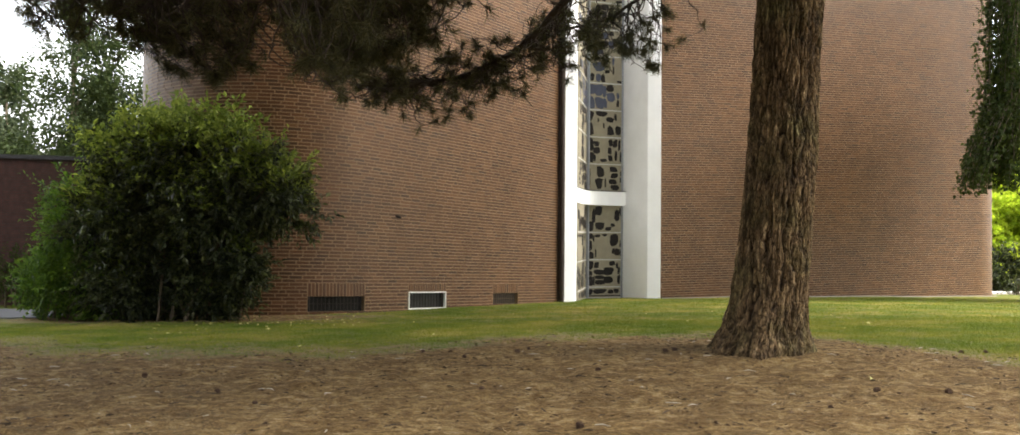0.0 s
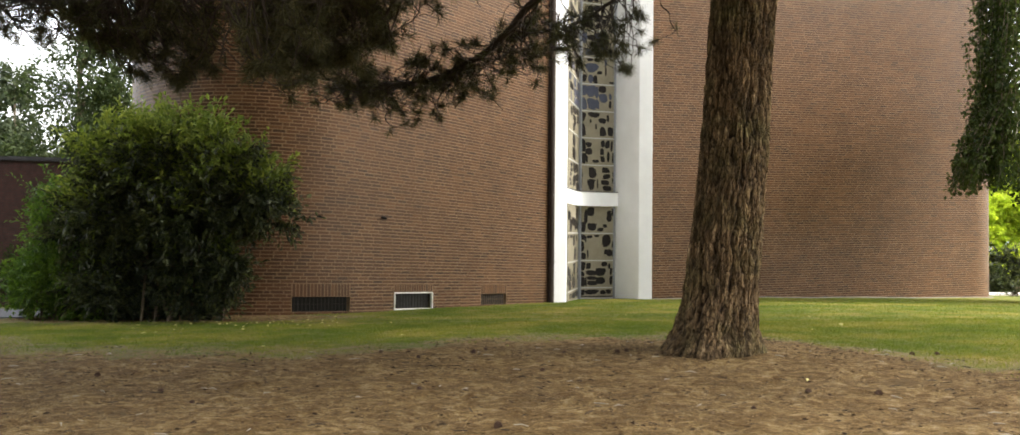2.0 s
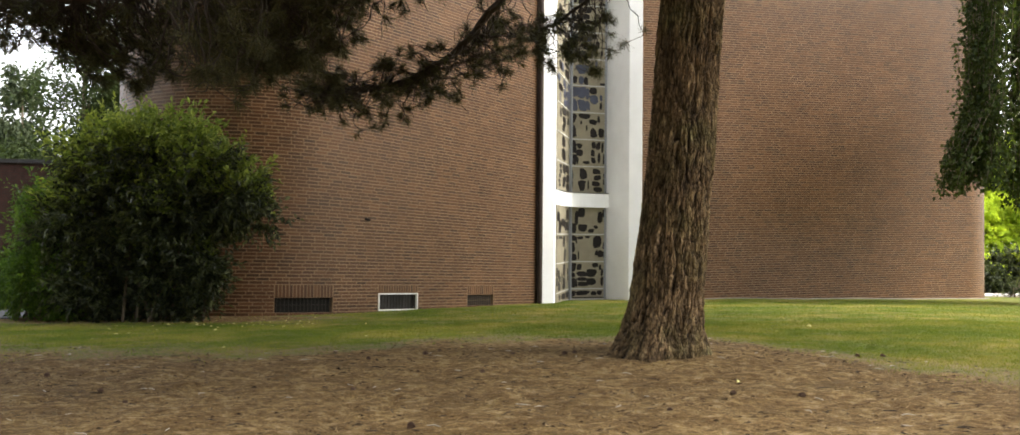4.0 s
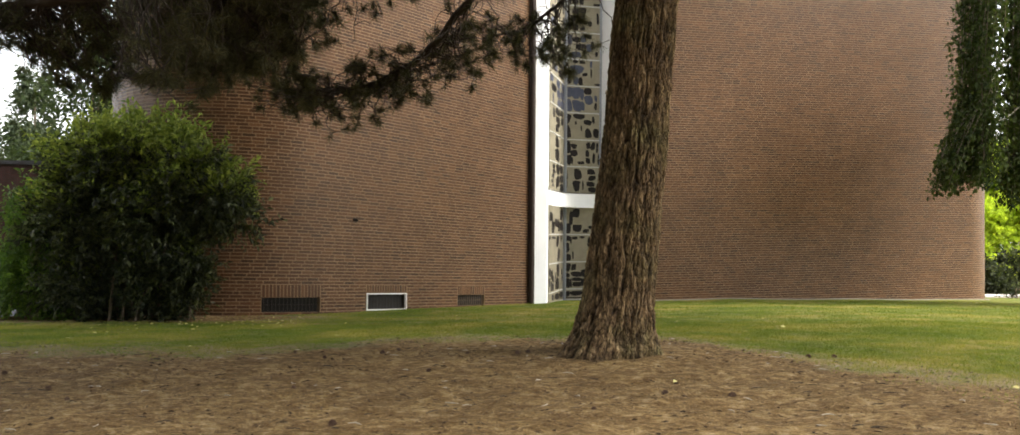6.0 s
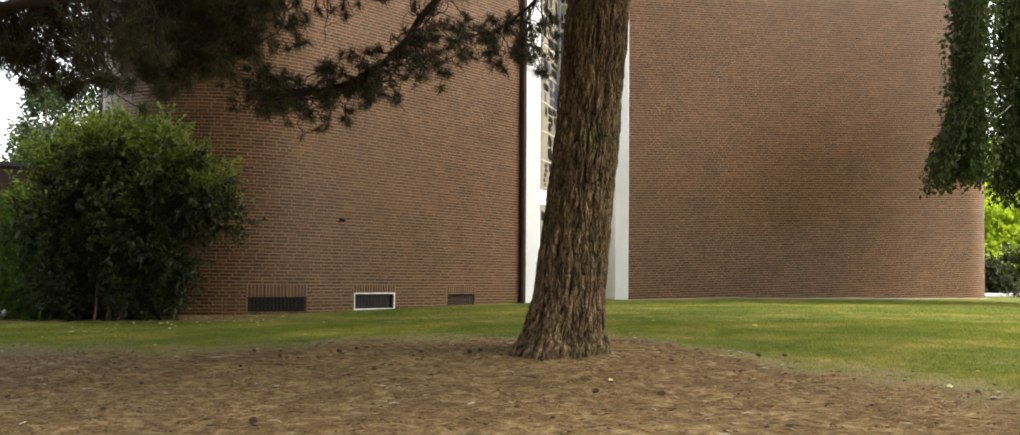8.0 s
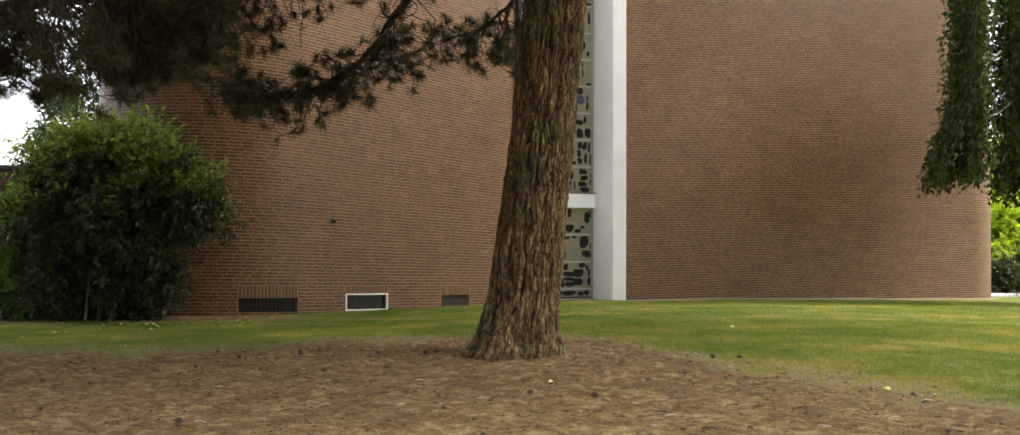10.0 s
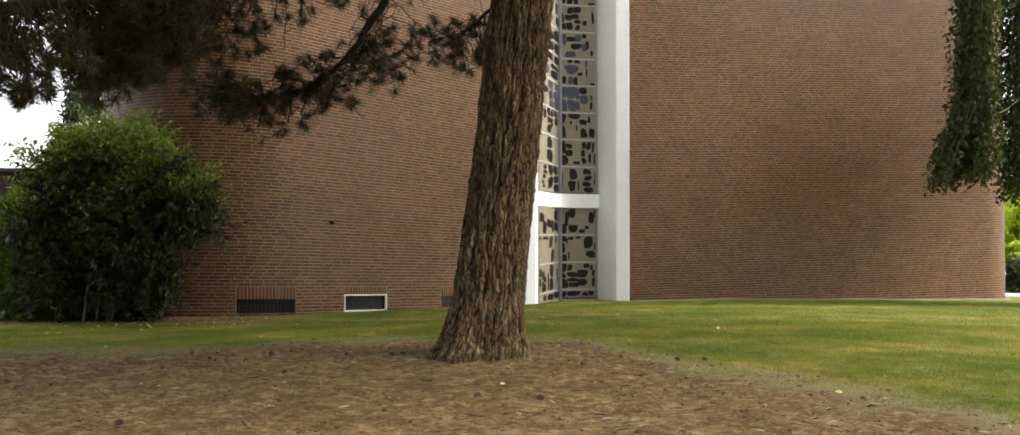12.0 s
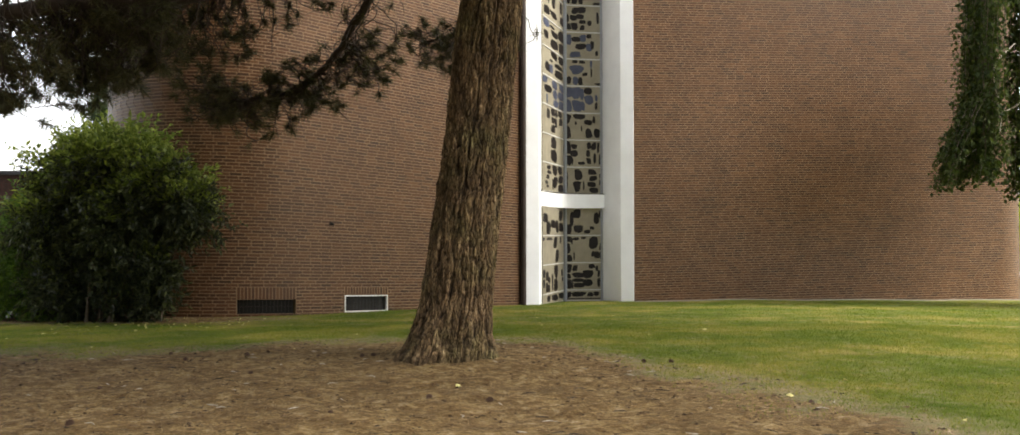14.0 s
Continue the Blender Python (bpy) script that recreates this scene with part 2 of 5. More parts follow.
BEECH = leaf_material("beech_leaf", (0.022, 0.036, 0.013), (0.072, 0.092, 0.026), 0.75, 0.36)
FAR = leaf_material("far_tree_leaf", (0.022, 0.036, 0.014), (0.056, 0.074, 0.030), 0.65, 0.3)
SHRUB_LOW = leaf_material("low_shrub_leaf", (0.034, 0.078, 0.011), (0.135, 0.215, 0.032), 0.42, 0.35)
SUNLEAF = leaf_material("bright_hedge_leaf", (0.23, 0.31, 0.030), (0.48, 0.54, 0.085), 0.5, 0.55)
CONIFER = leaf_material("far_conifer_needle", (0.030, 0.045, 0.026), (0.062, 0.076, 0.044), 0.75, 0.2)
GRASS = leaf_material("grass_blade", (0.082, 0.120, 0.016), (0.168, 0.186, 0.040), 0.8, 0.45, (0.75, (0.74, 0.88, 0.66), (1.75, 1.40, 1.75)))
LITTER = leaf_material("fallen_needle", (0.070, 0.046, 0.023), (0.320, 0.235, 0.125), 0.85, 0.0, (4.5, (0.60, 0.55, 0.50), (1.28, 1.27, 1.25)))
CONE = plain("pine_cone_scale", (0.085, 0.050, 0.032), 0.9, vary=0.35, scale=40, bumpy=0.4)
CRUMB = leaf_material("bark_crumb", (0.035, 0.022, 0.014), (0.13, 0.085, 0.05), 0.9, 0.0)
YELLOWLEAF = leaf_material("fallen_yellow_leaf", (0.50, 0.44, 0.16), (0.72, 0.68, 0.38), 0.6, 0.1)
GROUND = ground_material()

# ---------------------------------------------------------------- mesh helpers


def mesh_of(name, verts, faces, mat, smooth=False):
    """A mesh from arrays of corners and of faces with equally many corners."""
    v = np.asarray(verts, np.float32).reshape(-1, 3)
    f = np.asarray(faces, np.int32)
    me = bpy.data.meshes.new(name)
    me.vertices.add(len(v))
    me.vertices.foreach_set("co", v.ravel())
    me.loops.add(f.size)
    me.loops.foreach_set("vertex_index", f.ravel())
    me.polygons.add(len(f))
    me.polygons.foreach_set("loop_start", np.arange(len(f), dtype=np.int32) * f.shape[1])
    me.polygons.foreach_set("use_smooth", np.full(len(f), smooth, bool))
    me.update(calc_edges=True)
    me.validate()
    if mat:
        me.materials.append(mat)
    return me


def part_mesh(name, me, parent, label="", kind=""):
    ob = new(name, me)
    ob.parent = parent
    if label or kind:
        tagged(ob, label=label, kind=kind)
    return ob


def part(name, bm, material, parent, label="", smooth=False):
    me = bpy.data.meshes.new(name)
    bm.normal_update()
    if smooth:
        for f in bm.faces:
            f.smooth = True
    bm.to_mesh(me)
    bm.free()
    me.materials.append(material)
    ob = new(name, me)
    if parent:
        ob.parent = parent
    if label:
        ob["label"] = label
    return ob


def thing(name, label, category, group="", kind="", at=(0, 0, 0)):
    ob = new(name)
    ob.location = at
    ob.empty_display_size = 0.1
    return tagged(ob, label, category, group, kind)


def box(bm, corners, bevel=0.0):
    """A block from eight corners: four below, four above, in the same round."""
    v = [bm.verts.new(c) for c in corners]
    for f in ((3, 2, 1, 0), (4, 5, 6, 7), (0, 1, 5, 4), (1, 2, 6, 5), (2, 3, 7, 6), (3, 0, 4, 7)):
        bm.faces.new([v[i] for i in f])
    if bevel:
        edges = list({e for x in v for e in x.link_edges})
        bmesh.ops.bevel(bm, geom=edges, offset=bevel, segments=2, affect="EDGES", profile=0.6)


def tube(points, radii, sides=6):
    """Corners and quads of a tapered tube along points, as arrays."""
    P = np.asarray(points, float)
    R = np.asarray(radii, float)
    T = np.gradient(P, axis=0)
    T /= np.linalg.norm(T, axis=1, keepdims=True) + 1e-9
    ref = np.array([0.31, 0.17, 0.93]) if abs(T[0, 2]) < 0.8 else np.array([0.95, 0.2, 0.1])
    A = np.cross(T, ref)
    A /= np.linalg.norm(A, axis=1, keepdims=True) + 1e-9
    B = np.cross(T, A)
    a = np.linspace(0, 2 * np.pi, sides, endpoint=False)
    V = P[:, None] + R[:, None, None] * (np.cos(a)[None, :, None] * A[:, None] + np.sin(a)[None, :, None] * B[:, None])
    i = np.arange(len(P) - 1)[:, None] * sides
    j = np.arange(sides)[None]
    k = (np.arange(sides)[None] + 1) % sides
    F = np.stack([i + j, i + k, i + sides + k, i + sides + j], -1).reshape(-1, 4)
    return V.reshape(-1, 3), F


class Pile:
    """Gathers pieces of one kind into one mesh."""

    def __init__(self):
        self.v, self.f, self.n = [], [], 0

    def add(self, v, f):
        self.v.append(np.asarray(v, np.float32).reshape(-1, 3))
        self.f.append(np.asarray(f, np.int32) + self.n)
        self.n += len(self.v[-1])

    def mesh(self, name, mat, smooth=False):
        return mesh_of(name, np.concatenate(self.v), np.concatenate(self.f), mat, smooth)


def bend(points, n):
    """A smooth curve of n points through a few."""
    P = np.asarray(points, float)
    s = np.r_[0, np.cumsum(np.linalg.norm(np.diff(P, axis=0), axis=1))]
    M = np.gradient(P, s, axis=0)
    u = np.linspace(0, s[-1], n)
    k = np.clip(np.searchsorted(s, u, "right") - 1, 0, len(s) - 2)
    h = (s[k + 1] - s[k])[:, None]
    t = ((u - s[k])[:, None]) / h
    return ((2 * t**3 - 3 * t**2 + 1) * P[k] + (t**3 - 2 * t**2 + t) * h * M[k] + (-2 * t**3 + 3 * t**2) * P[k + 1] + (t**3 - t**2) * h * M[k + 1])


def unit(a):
    return a / (np.linalg.norm(a, axis=-1, keepdims=True) + 1e-9)


def leaves(P, D, size, rng, width=0.5, fold=0.25):
    """Folded leaves: at P, pointing along D; corners and quads as arrays."""
    n = len(P)
    D = unit(D)
    side = unit(np.cross(D, rng.normal(size=(n, 3)) * 0.6 + np.array([0, 0, 1.0])))
    up = np.cross(side, D)
    s = np.asarray(size).reshape(-1, 1) * np.ones((n, 1))
    base, tip = P, P + D * s
    mid = P + D * s * 0.45 - up * s * fold * 0.5
    V = np.stack([base, mid + side * s * width * 0.5 + up * s * fold, tip - up * s * 0.1, mid - side * s * width * 0.5 + up * s * fold], 1)
    F = np.arange(4 * n).reshape(n, 4)
    return V.reshape(-1, 3), F


def ground_z(x, y):
    x, y = np.asarray(x, float), np.asarray(y, float)
    soft = np.log1p(np.exp(np.clip((y - 6.8) / 0.6, -40, 40))) * 0.6
    soft = np.where(y > 20, 13.2 + (y - 20), soft)
    z = -0.078 + 0.018 * np.clip(x, -6.5, 6.5) - 0.0495 * soft
    z = z + 0.050 * np.exp(-(((x - 2.2) / 1.5) ** 2 + ((y - 6.6) / 1.3) ** 2))
    return z + 0.008 * np.sin(1.7 * x + 0.6 * y) * np.sin(1.3 * y - 0.4 * x)


# ---------------------------------------------------------------- ground
LITTER_X = [-14, -8, -6, -4.6, -3.4, -2.0, -0.7, 0.3, 1.4, 2.2, 3.0, 3.35, 3.9, 4.4, 4.9, 5.2, 6.0, 9.0]
LITTER_Y = [10.0, 9.6, 8.9, 7.9, 7.4, 7.05, 7.6, 8.15, 8.6, 8.4, 8.1, 7.3, 6.2, 5.6, 5.05, 4.4, 3.2, 0.0]


def litter_at(x, y):
    """1 where fallen needles cover the soil, 0 on the lawn."""
    edge = np.interp(x, LITTER_X, LITTER_Y)
    edge = edge + 0.16 * np.sin(2.3 * x + 0.9) + 0.12 * np.sin(5.1 * x + 1.7 * y) + 0.10 * np.sin(3.2 * y - 4.1 * x + 2.0)
    a = np.clip((edge - y) / 1.7 + 0.5, 0, 1)
    a = a + np.clip(1 - np.abs(a - 0.5) * 2, 0, 1) * 0.22 * np.sin(6.3 * x + 1.0) * np.sin(7.9 * y + 2.0 * x)
    bed = np.clip(1.3 - np.hypot((x + 4.9) / 2.7, (y - 12.75) / 0.85), 0, 1)
    return np.maximum(a, np.clip(bed * 2, 0, 0.95))


def build_ground():
    xs = np.r_[np.linspace(-400, -20, 14), np.arange(-19, -8, 0.5), np.arange(-8, 9, 0.11), np.arange(9, 24, 0.5), np.linspace(26, 420, 14)]
    ys = np.r_[np.linspace(-120, -2, 8), np.arange(-1, 3, 0.4), np.arange(3, 15, 0.11), np.arange(15, 27, 0.4), np.linspace(28, 600, 18)]
    X, Y = np.meshgrid(xs, ys)
    Z = ground_z(X, Y)
    rng = np.random.default_rng(3)
    near = (np.abs(X) < 9) & (Y > 2) & (Y < 15)
    Z = Z + near * rng.normal(0, 0.006, X.shape) * (0.5 + litter_at(X, Y))
    n, m = X.shape
    i = np.arange(n - 1)[:, None] * m + np.arange(m - 1)[None]
    F = np.stack([i, i + 1, i + m + 1, i + m], -1).reshape(-1, 4)
    me = mesh_of("ground", np.stack([X, Y, Z], -1), F, GROUND, True)
    at = me.attributes.new("litter", "FLOAT", "POINT")
    at.data.foreach_set("value", litter_at(X, Y).ravel().astype(np.float32))
    return tagged(new("ground", me), "mown lawn with yellowed patches and brown pine needle litter", "ground", kind="structure")


build_ground()


def ground_strip(name, corners, mat, label, lift=0.012, n=14):
    """A paved surface that follows the ground, with a kerb edge."""
    c = np.asarray(corners, float)
    u, v = np.meshgrid(np.linspace(0, 1, n), np.linspace(0, 1, n))
    P = ((1 - u) * (1 - v))[..., None] * c[0] + (u * (1 - v))[..., None] * c[1] + (u * v)[..., None] * c[2] + ((1 - u) * v)[..., None] * c[3]
    Z = ground_z(P[..., 0], P[..., 1]) + lift
    top = np.concatenate([P, Z[..., None]], -1).reshape(-1, 3)
    low = top - np.array([0, 0, 0.12])
    i = np.arange(n - 1)[:, None] * n + np.arange(n - 1)[None]
    F = np.stack([i, i + 1, i + n + 1, i + n], -1).reshape(-1, 4)
    rim = np.r_[np.arange(n), np.arange(n - 1, n * n, n)[1:], np.arange(n * n - 1, n * n - n - 1, -1)[1:], np.arange(n * n - n, -1, -n)[1:-1]]
    nx = np.roll(rim, -1)
    S = np.stack([rim, rim + n * n, nx + n * n, nx], -1)
    return tagged(new(name, mesh_of(name, np.concatenate([top, low]), np.concatenate([F, S]), mat)), label, "paving", kind="structure")


ground_strip("path", [(-24, 11.2), (-7.4, 12.9), (-7.2, 15.6), (-24, 16.2)], ASPHALT, "grey asphalt footpath beside the lawn", 0.02)
ground_strip("road", [(15.2, 25.4), (46, 31), (46, 37), (15.2, 28.6)], ROADPALE, "pale sunlit paved drive behind the lawn", 0.03)

# ---------------------------------------------------------------- brick walls
COURSE, PITCH, JOINT = 0.0615, 0.224, 0.0125
W_REF = -0.209                      # a bed joint: the heads of the cellar openings


class Wall:
    """A wall that runs straight and then round a curved corner. s: metres along it, w: height along the courses, out: metres proud."""

    def __init__(self, start, heading, straight, radius, inward, tilt):
        self.p, self.a, self.l, self.r, self.side, self.tilt = np.array(start), radians(heading), straight, radius, inward, tilt

    def plan(self, s):
        s = np.asarray(s, float)
        th = np.maximum(0, s - self.l) / self.r
        h = self.a + self.side * th
        nx, ny = -self.side * np.sin(h), self.side * np.cos(h)
        d = np.array([math.cos(self.a), math.sin(self.a)])
        n0 = np.array([-self.side * math.sin(self.a), self.side * math.cos(self.a)])
        c = self.p + d * self.l + self.r * n0
        x = np.where(s < self.l, self.p[0] + s * d[0], c[0] - self.r * nx)
        y = np.where(s < self.l, self.p[1] + s * d[1], c[1] - self.r * ny)
        return x, y, nx, ny

    def at(self, s, w, out=0.0):
        s, w, out = np.broadcast_arrays(np.asarray(s, float), np.asarray(w, float), np.asarray(out, float))
        x, y, nx, ny = self.plan(s)
        return np.stack([x - nx * out, y - ny * out, w + self.tilt(s, x, y)], -1)


LEFT = Wall((1.49, 18.51), -131.844, 5.708, 2.659, -1, lambda s, x, y: -0.058 * (y - 18.51))
RIGHT = Wall((4.04, 19.80), 15.414, 10.09, 1.175, 1, lambda s, x, y: 0.018 * s)
# cellar openings in the left wall: s0, s1, sill, head
OPENINGS = [(5.80, 6.87, -0.712, -0.443), (3.785, 4.769, -0.708, -0.373), (1.593, 2.396, -0.660, -0.415)]
W_LOW, W_TOP, THICK = -1.25, 9.2, 0.36


def build_wall(name, wall, s_end, openings, label, brick_top, singles):
    ss = sorted(set(np.round(np.r_[np.arange(0, wall.l, 0.5), np.linspace(wall.l, s_end, 110), [v for o in openings for v in o[:2]]], 4)))
    ws = sorted(set(np.round(np.r_[[W_LOW, W_TOP], [v for o in openings for v in o[2:]]], 4)))
    back = -0.004
    pile = Pile()

    def quad(a, b, c, d):
        pile.add([a, b, c, d], [[0, 1, 2, 3]])
    for s0, s1 in zip(ss, ss[1:]):
        for w0, w1 in zip(ws, ws[1:]):
            sm, wm = (s0 + s1) / 2, (w0 + w1) / 2
            if any(o[0] < sm < o[1] and o[2] < wm < o[3] for o in openings):
                continue
            quad(wall.at(s0, w0, back), wall.at(s1, w0, back), wall.at(s1, w1, back), wall.at(s0, w1, back))
        quad(wall.at(s0, W_LOW, -THICK), wall.at(s0, W_TOP, -THICK), wall.at(s1, W_TOP, -THICK), wall.at(s1, W_LOW, -THICK))
        quad(wall.at(s0, W_TOP, back), wall.at(s1, W_TOP, back), wall.at(s1, W_TOP, -THICK), wall.at(s0, W_TOP, -THICK))
    for e in (0.0, s_end):
        quad(wall.at(e, W_LOW, back), wall.at(e, W_TOP, back), wall.at(e, W_TOP, -THICK), wall.at(e, W_LOW, -THICK))
    for a, b, lo, hi in openings:
        for (s0, w0), (s1, w1) in (((a, lo), (a, hi)), ((a, hi), (b, hi)), ((b, hi), (b, lo)), ((b, lo), (a, lo))):
            quad(wall.at(s0, w0, back), wall.at(s1, w1, back), wall.at(s1, w1, -THICK), wall.at(s0, w0, -THICK))
    ob = tagged(new(name, pile.mesh(name, MORTAR)), label, "wall", kind="structure")
    rng = np.random.default_rng(len(name))
    S0, S1, W0, W1 = [], [], [], []
    lone = []
    k0 = int((W_LOW - W_REF) / COURSE)
    lag, step = 0.0, 1
    for k in range(k0, int((brick_top - W_REF) / COURSE)):
        w = W_REF + k * COURSE
        if rng.random() < 0.3:
            step = -step
        lag = (lag + step * (PITCH / 2 if rng.random() < 0.25 else PITCH / 4)) % PITCH
        s = 0.02 - lag - rng.uniform(0, 0.012)
        while s < s_end:
            length = PITCH if rng.random() > 0.05 and not (wall.r < 2 and s > wall.l - 0.1) else PITCH / 2
            a, b = max(s, 0.0) + JOINT / 2, min(s + length, s_end) - JOINT / 2
            s += length
            if b - a < 0.04:
                continue
            pieces = [(a, b)]
            for o in openings:
                if w + COURSE > o[2] + 0.03 and w < W_REF - 0.01 and w > o[2] - 0.05:
                    cut = []
                    for p, q in pieces:
                        if q <= o[0] - 0.005 or p >= o[1] + 0.005:
                            cut.append((p, q))
                        else:
                            cut += [c for c in ((p, o[0] - JOINT), (o[1] + JOINT, q)) if c[1] - c[0] > 0.03]
                    pieces = cut
            for p, q in pieces:
                full = len(pieces) == 1 and abs(q - p - (PITCH - JOINT)) < 1e-6
                if singles and full and 2.42 < p and q < 5.66 and 0 <= k < 26 and len(lone) < 300:
                    lone.append(((p + q) / 2, w))
                else:
                    S0.append(p), S1.append(q), W0.append(w + JOINT / 2), W1.append(w + COURSE - JOINT / 2)
    for a, b, lo, hi in openings:                     # soldier courses over the openings
        n = max(3, round((b - a) / COURSE))
        for j in range(n):
            S0.append(a + j * (b - a) / n + JOINT / 2), S1.append(a + (j + 1) * (b - a) / n - JOINT / 2)
            W0.append(hi + 0.004), W1.append(W_REF - JOINT / 2)
    S0, S1, W0, W1 = (np.array(v) for v in (S0, S1, W0, W1))
    n = len(S0)
    o = rng.uniform(-0.0012, 0.0016, n)
    tip = rng.normal(0, 0.0012, (2, n))
    c = 0.0025
    V = np.stack([wall.at(S0, W0, -0.02), wall.at(S1, W0, -0.02), wall.at(S1, W1, -0.02), wall.at(S0, W1, -0.02),
                  wall.at(S0 + c, W0 + c + tip[0], o), wall.at(S1 - c, W0 + c + tip[1], o), wall.at(S1 - c, W1 - c + tip[1], o), wall.at(S0 + c, W1 - c + tip[0], o)], 1)
    i = np.arange(n)[:, None] * 8
    F = np.concatenate([i + np.array(q) for q in ((4, 5, 6, 7), (0, 1, 5, 4), (1, 2, 6, 5), (2, 3, 7, 6), (3, 0, 4, 7))])
    part_mesh("brickwork", mesh_of("brickwork", V, F, BRICK), ob, kind="stuff")
    if lone:
        h, t = (PITCH - JOINT) / 2, COURSE - JOINT
        slope = float(wall.at(2, 0)[2] - wall.at(1, 0)[2])
        shape = []
        for dz in (0.0, 0.0012):
            v = [(-h, -0.02, 0), (h, -0.02, 0), (h, -0.02, t), (-h, -0.02, t), (-h + c, dz, c), (h - c, 0, c), (h - c, dz, t - c), (-h + c, 0, t - c)]
            v = [(x, y, z + x * slope) for x, y, z in v]
            shape.append(mesh_of("brick", v, [(4, 5, 6, 7), (0, 1, 5, 4), (1, 2, 6, 5), (2, 3, 7, 6), (3, 0, 4, 7)], BRICK_ONE))
        x, y, nx, ny = wall.plan(1.0)
        d = np.array([math.cos(wall.a), math.sin(wall.a), 0])
        for j, (s, w) in enumerate(lone):
            p = wall.at(s, w + JOINT / 2, rng.uniform(-0.0012, 0.0016))
            b = new("brick", shape[j % 2])
            b.parent = ob
            b.matrix_local = Matrix(((d[0], -float(nx), 0, p[0]), (d[1], -float(ny), 0, p[1]), (0, 0, 1, p[2]), (0, 0, 0, 1)))
    return ob


def cellar_opening(k, name, label, framed, bars, bar_mat):
    a, b, lo, hi = OPENINGS[k]
    top = thing(name, label, "window" if framed else "vent", kind="structure", at=tuple(LEFT.at((a + b) / 2, lo)))
    inv = Matrix.Translation(-Vector(top.location))

    def block(nm, s0, s1, w0, w1, o0, o1, mat, bevel=0.0, label=""):
        bm = bmesh.new()
        box(bm, [LEFT.at(s, w, o) for w in (w0, w1) for s, o in ((s0, o1), (s1, o1), (s1, o0), (s0, o0))], bevel)
        bmesh.ops.transform(bm, matrix=inv, verts=bm.verts)
        bmesh.ops.recalc_face_normals(bm, faces=bm.faces)
        return part(nm, bm, mat, top, label)
    if framed:
        t = 0.022
        for s0, s1, w0, w1 in ((a, a + t, lo, hi), (b - t, b, lo, hi), (a + t, b - t, hi - t, hi), (a + t, b - t, lo, lo + t)):
            block("window_frame", s0, s1, w0, w1, -0.05, 0.012, WHITE_PAINT, 0.004)
        block("pane", a + t, b - t, lo + t, hi - t, -0.12, -0.11, PANE, label="dirty dark cellar pane")
    else:
        # dark sheet close behind the bars, in place of the cellar's darkness
        block("dark_sheet", a + 0.004, b - 0.004, lo + 0.004, hi - 0.004, -0.11, -0.10, DARK)
    n = bars
    for j in range(n):
        s = a + 0.045 + (b - a - 0.09) * j / (n - 1)
        block("bar", s - 0.007, s + 0.007, lo + (0.036 if framed else 0.006), hi - (0.036 if framed else 0.006), -0.062, -0.048, bar_mat)
    for w in ((lo + hi) / 2,):
        block("crossbar", a + 0.036, b - 0.036, w - 0.008, w + 0.008, -0.078, -0.064, bar_mat)


S_LEFT, S_RIGHT = 5.708 + 2.659 * radians(175), 10.09 + 1.175 * radians(105)
build_wall("wall_west", LEFT, S_LEFT, OPENINGS, "red-brown brick church wall with a curved corner and cellar openings", 6.9, True)
build_wall("wall_east", RIGHT, S_RIGHT, [], "red-brown brick church wall with a rounded corner", 7.9, False)
cellar_opening(0, "vent_1", "dark cellar opening with vertical iron bars in brick wall", False, 15, IRON)
cellar_opening(1, "window_1", "white-framed barred cellar window at the foot of the wall", True, 13, IRON)
cellar_opening(2, "vent_2", "small cellar vent with rusty brown vertical bars", False, 13, IRON_GREY)


def closing_walls():
    """Plain walls and roof that close the church behind."""
    ex, ey, ez = LEFT.at(S_LEFT, 0, -0.1)
    fx, fy, fz = RIGHT.at(S_RIGHT, 0, -0.1)
    for nm, (x0, y0), (x1, y1) in (("wall_back_west", (ex, ey), (-5.0, 36.0)), ("wall_back_east", (fx, fy), (13.6, 36.0)), ("wall_north", (-5.0, 36.0), (13.6, 36.0))):
        d = Vector((x1 - x0, y1 - y0, 0)).normalized()
        q = Vector((-d.y, d.x, 0)) * 0.15
        bm = bmesh.new()
        box(bm, [(x + e * q.x, y + e * q.y, z) for z in (-2.2, 8.6) for x, y, e in ((x0, y0, -1), (x1, y1, -1), (x1, y1, 1), (x0, y0, 1))])
        tagged(part(nm, bm, BRICK, None), "plain brick wall of the church", "wall", kind="structure")
    ring = [tuple(LEFT.at(s, 8.9, 0.06)[:2]) for s in np.linspace(0, S_LEFT, 24)] + [(-5.2, 36.2), (13.8, 36.2)] + [tuple(RIGHT.at(s, 8.9, 0.06)[:2]) for s in np.linspace(S_RIGHT, 0, 16)]
    bm = bmesh.new()
    lo = [bm.verts.new((x, y, 9.3)) for x, y in ring]
    hi = [bm.verts.new((x, y, 9.5)) for x, y in ring]
    bm.faces.new(lo), bm.faces.new(hi[::-1])
    for j in range(len(ring)):
        bm.faces.new((lo[j], hi[j], hi[j - 1], lo[j - 1]))
    bmesh.ops.recalc_face_normals(bm, faces=bm.faces)
    tagged(part("roof", bm, ROOFCAP, None), "flat dark roof of the church", "roof", kind="structure")


closing_walls()


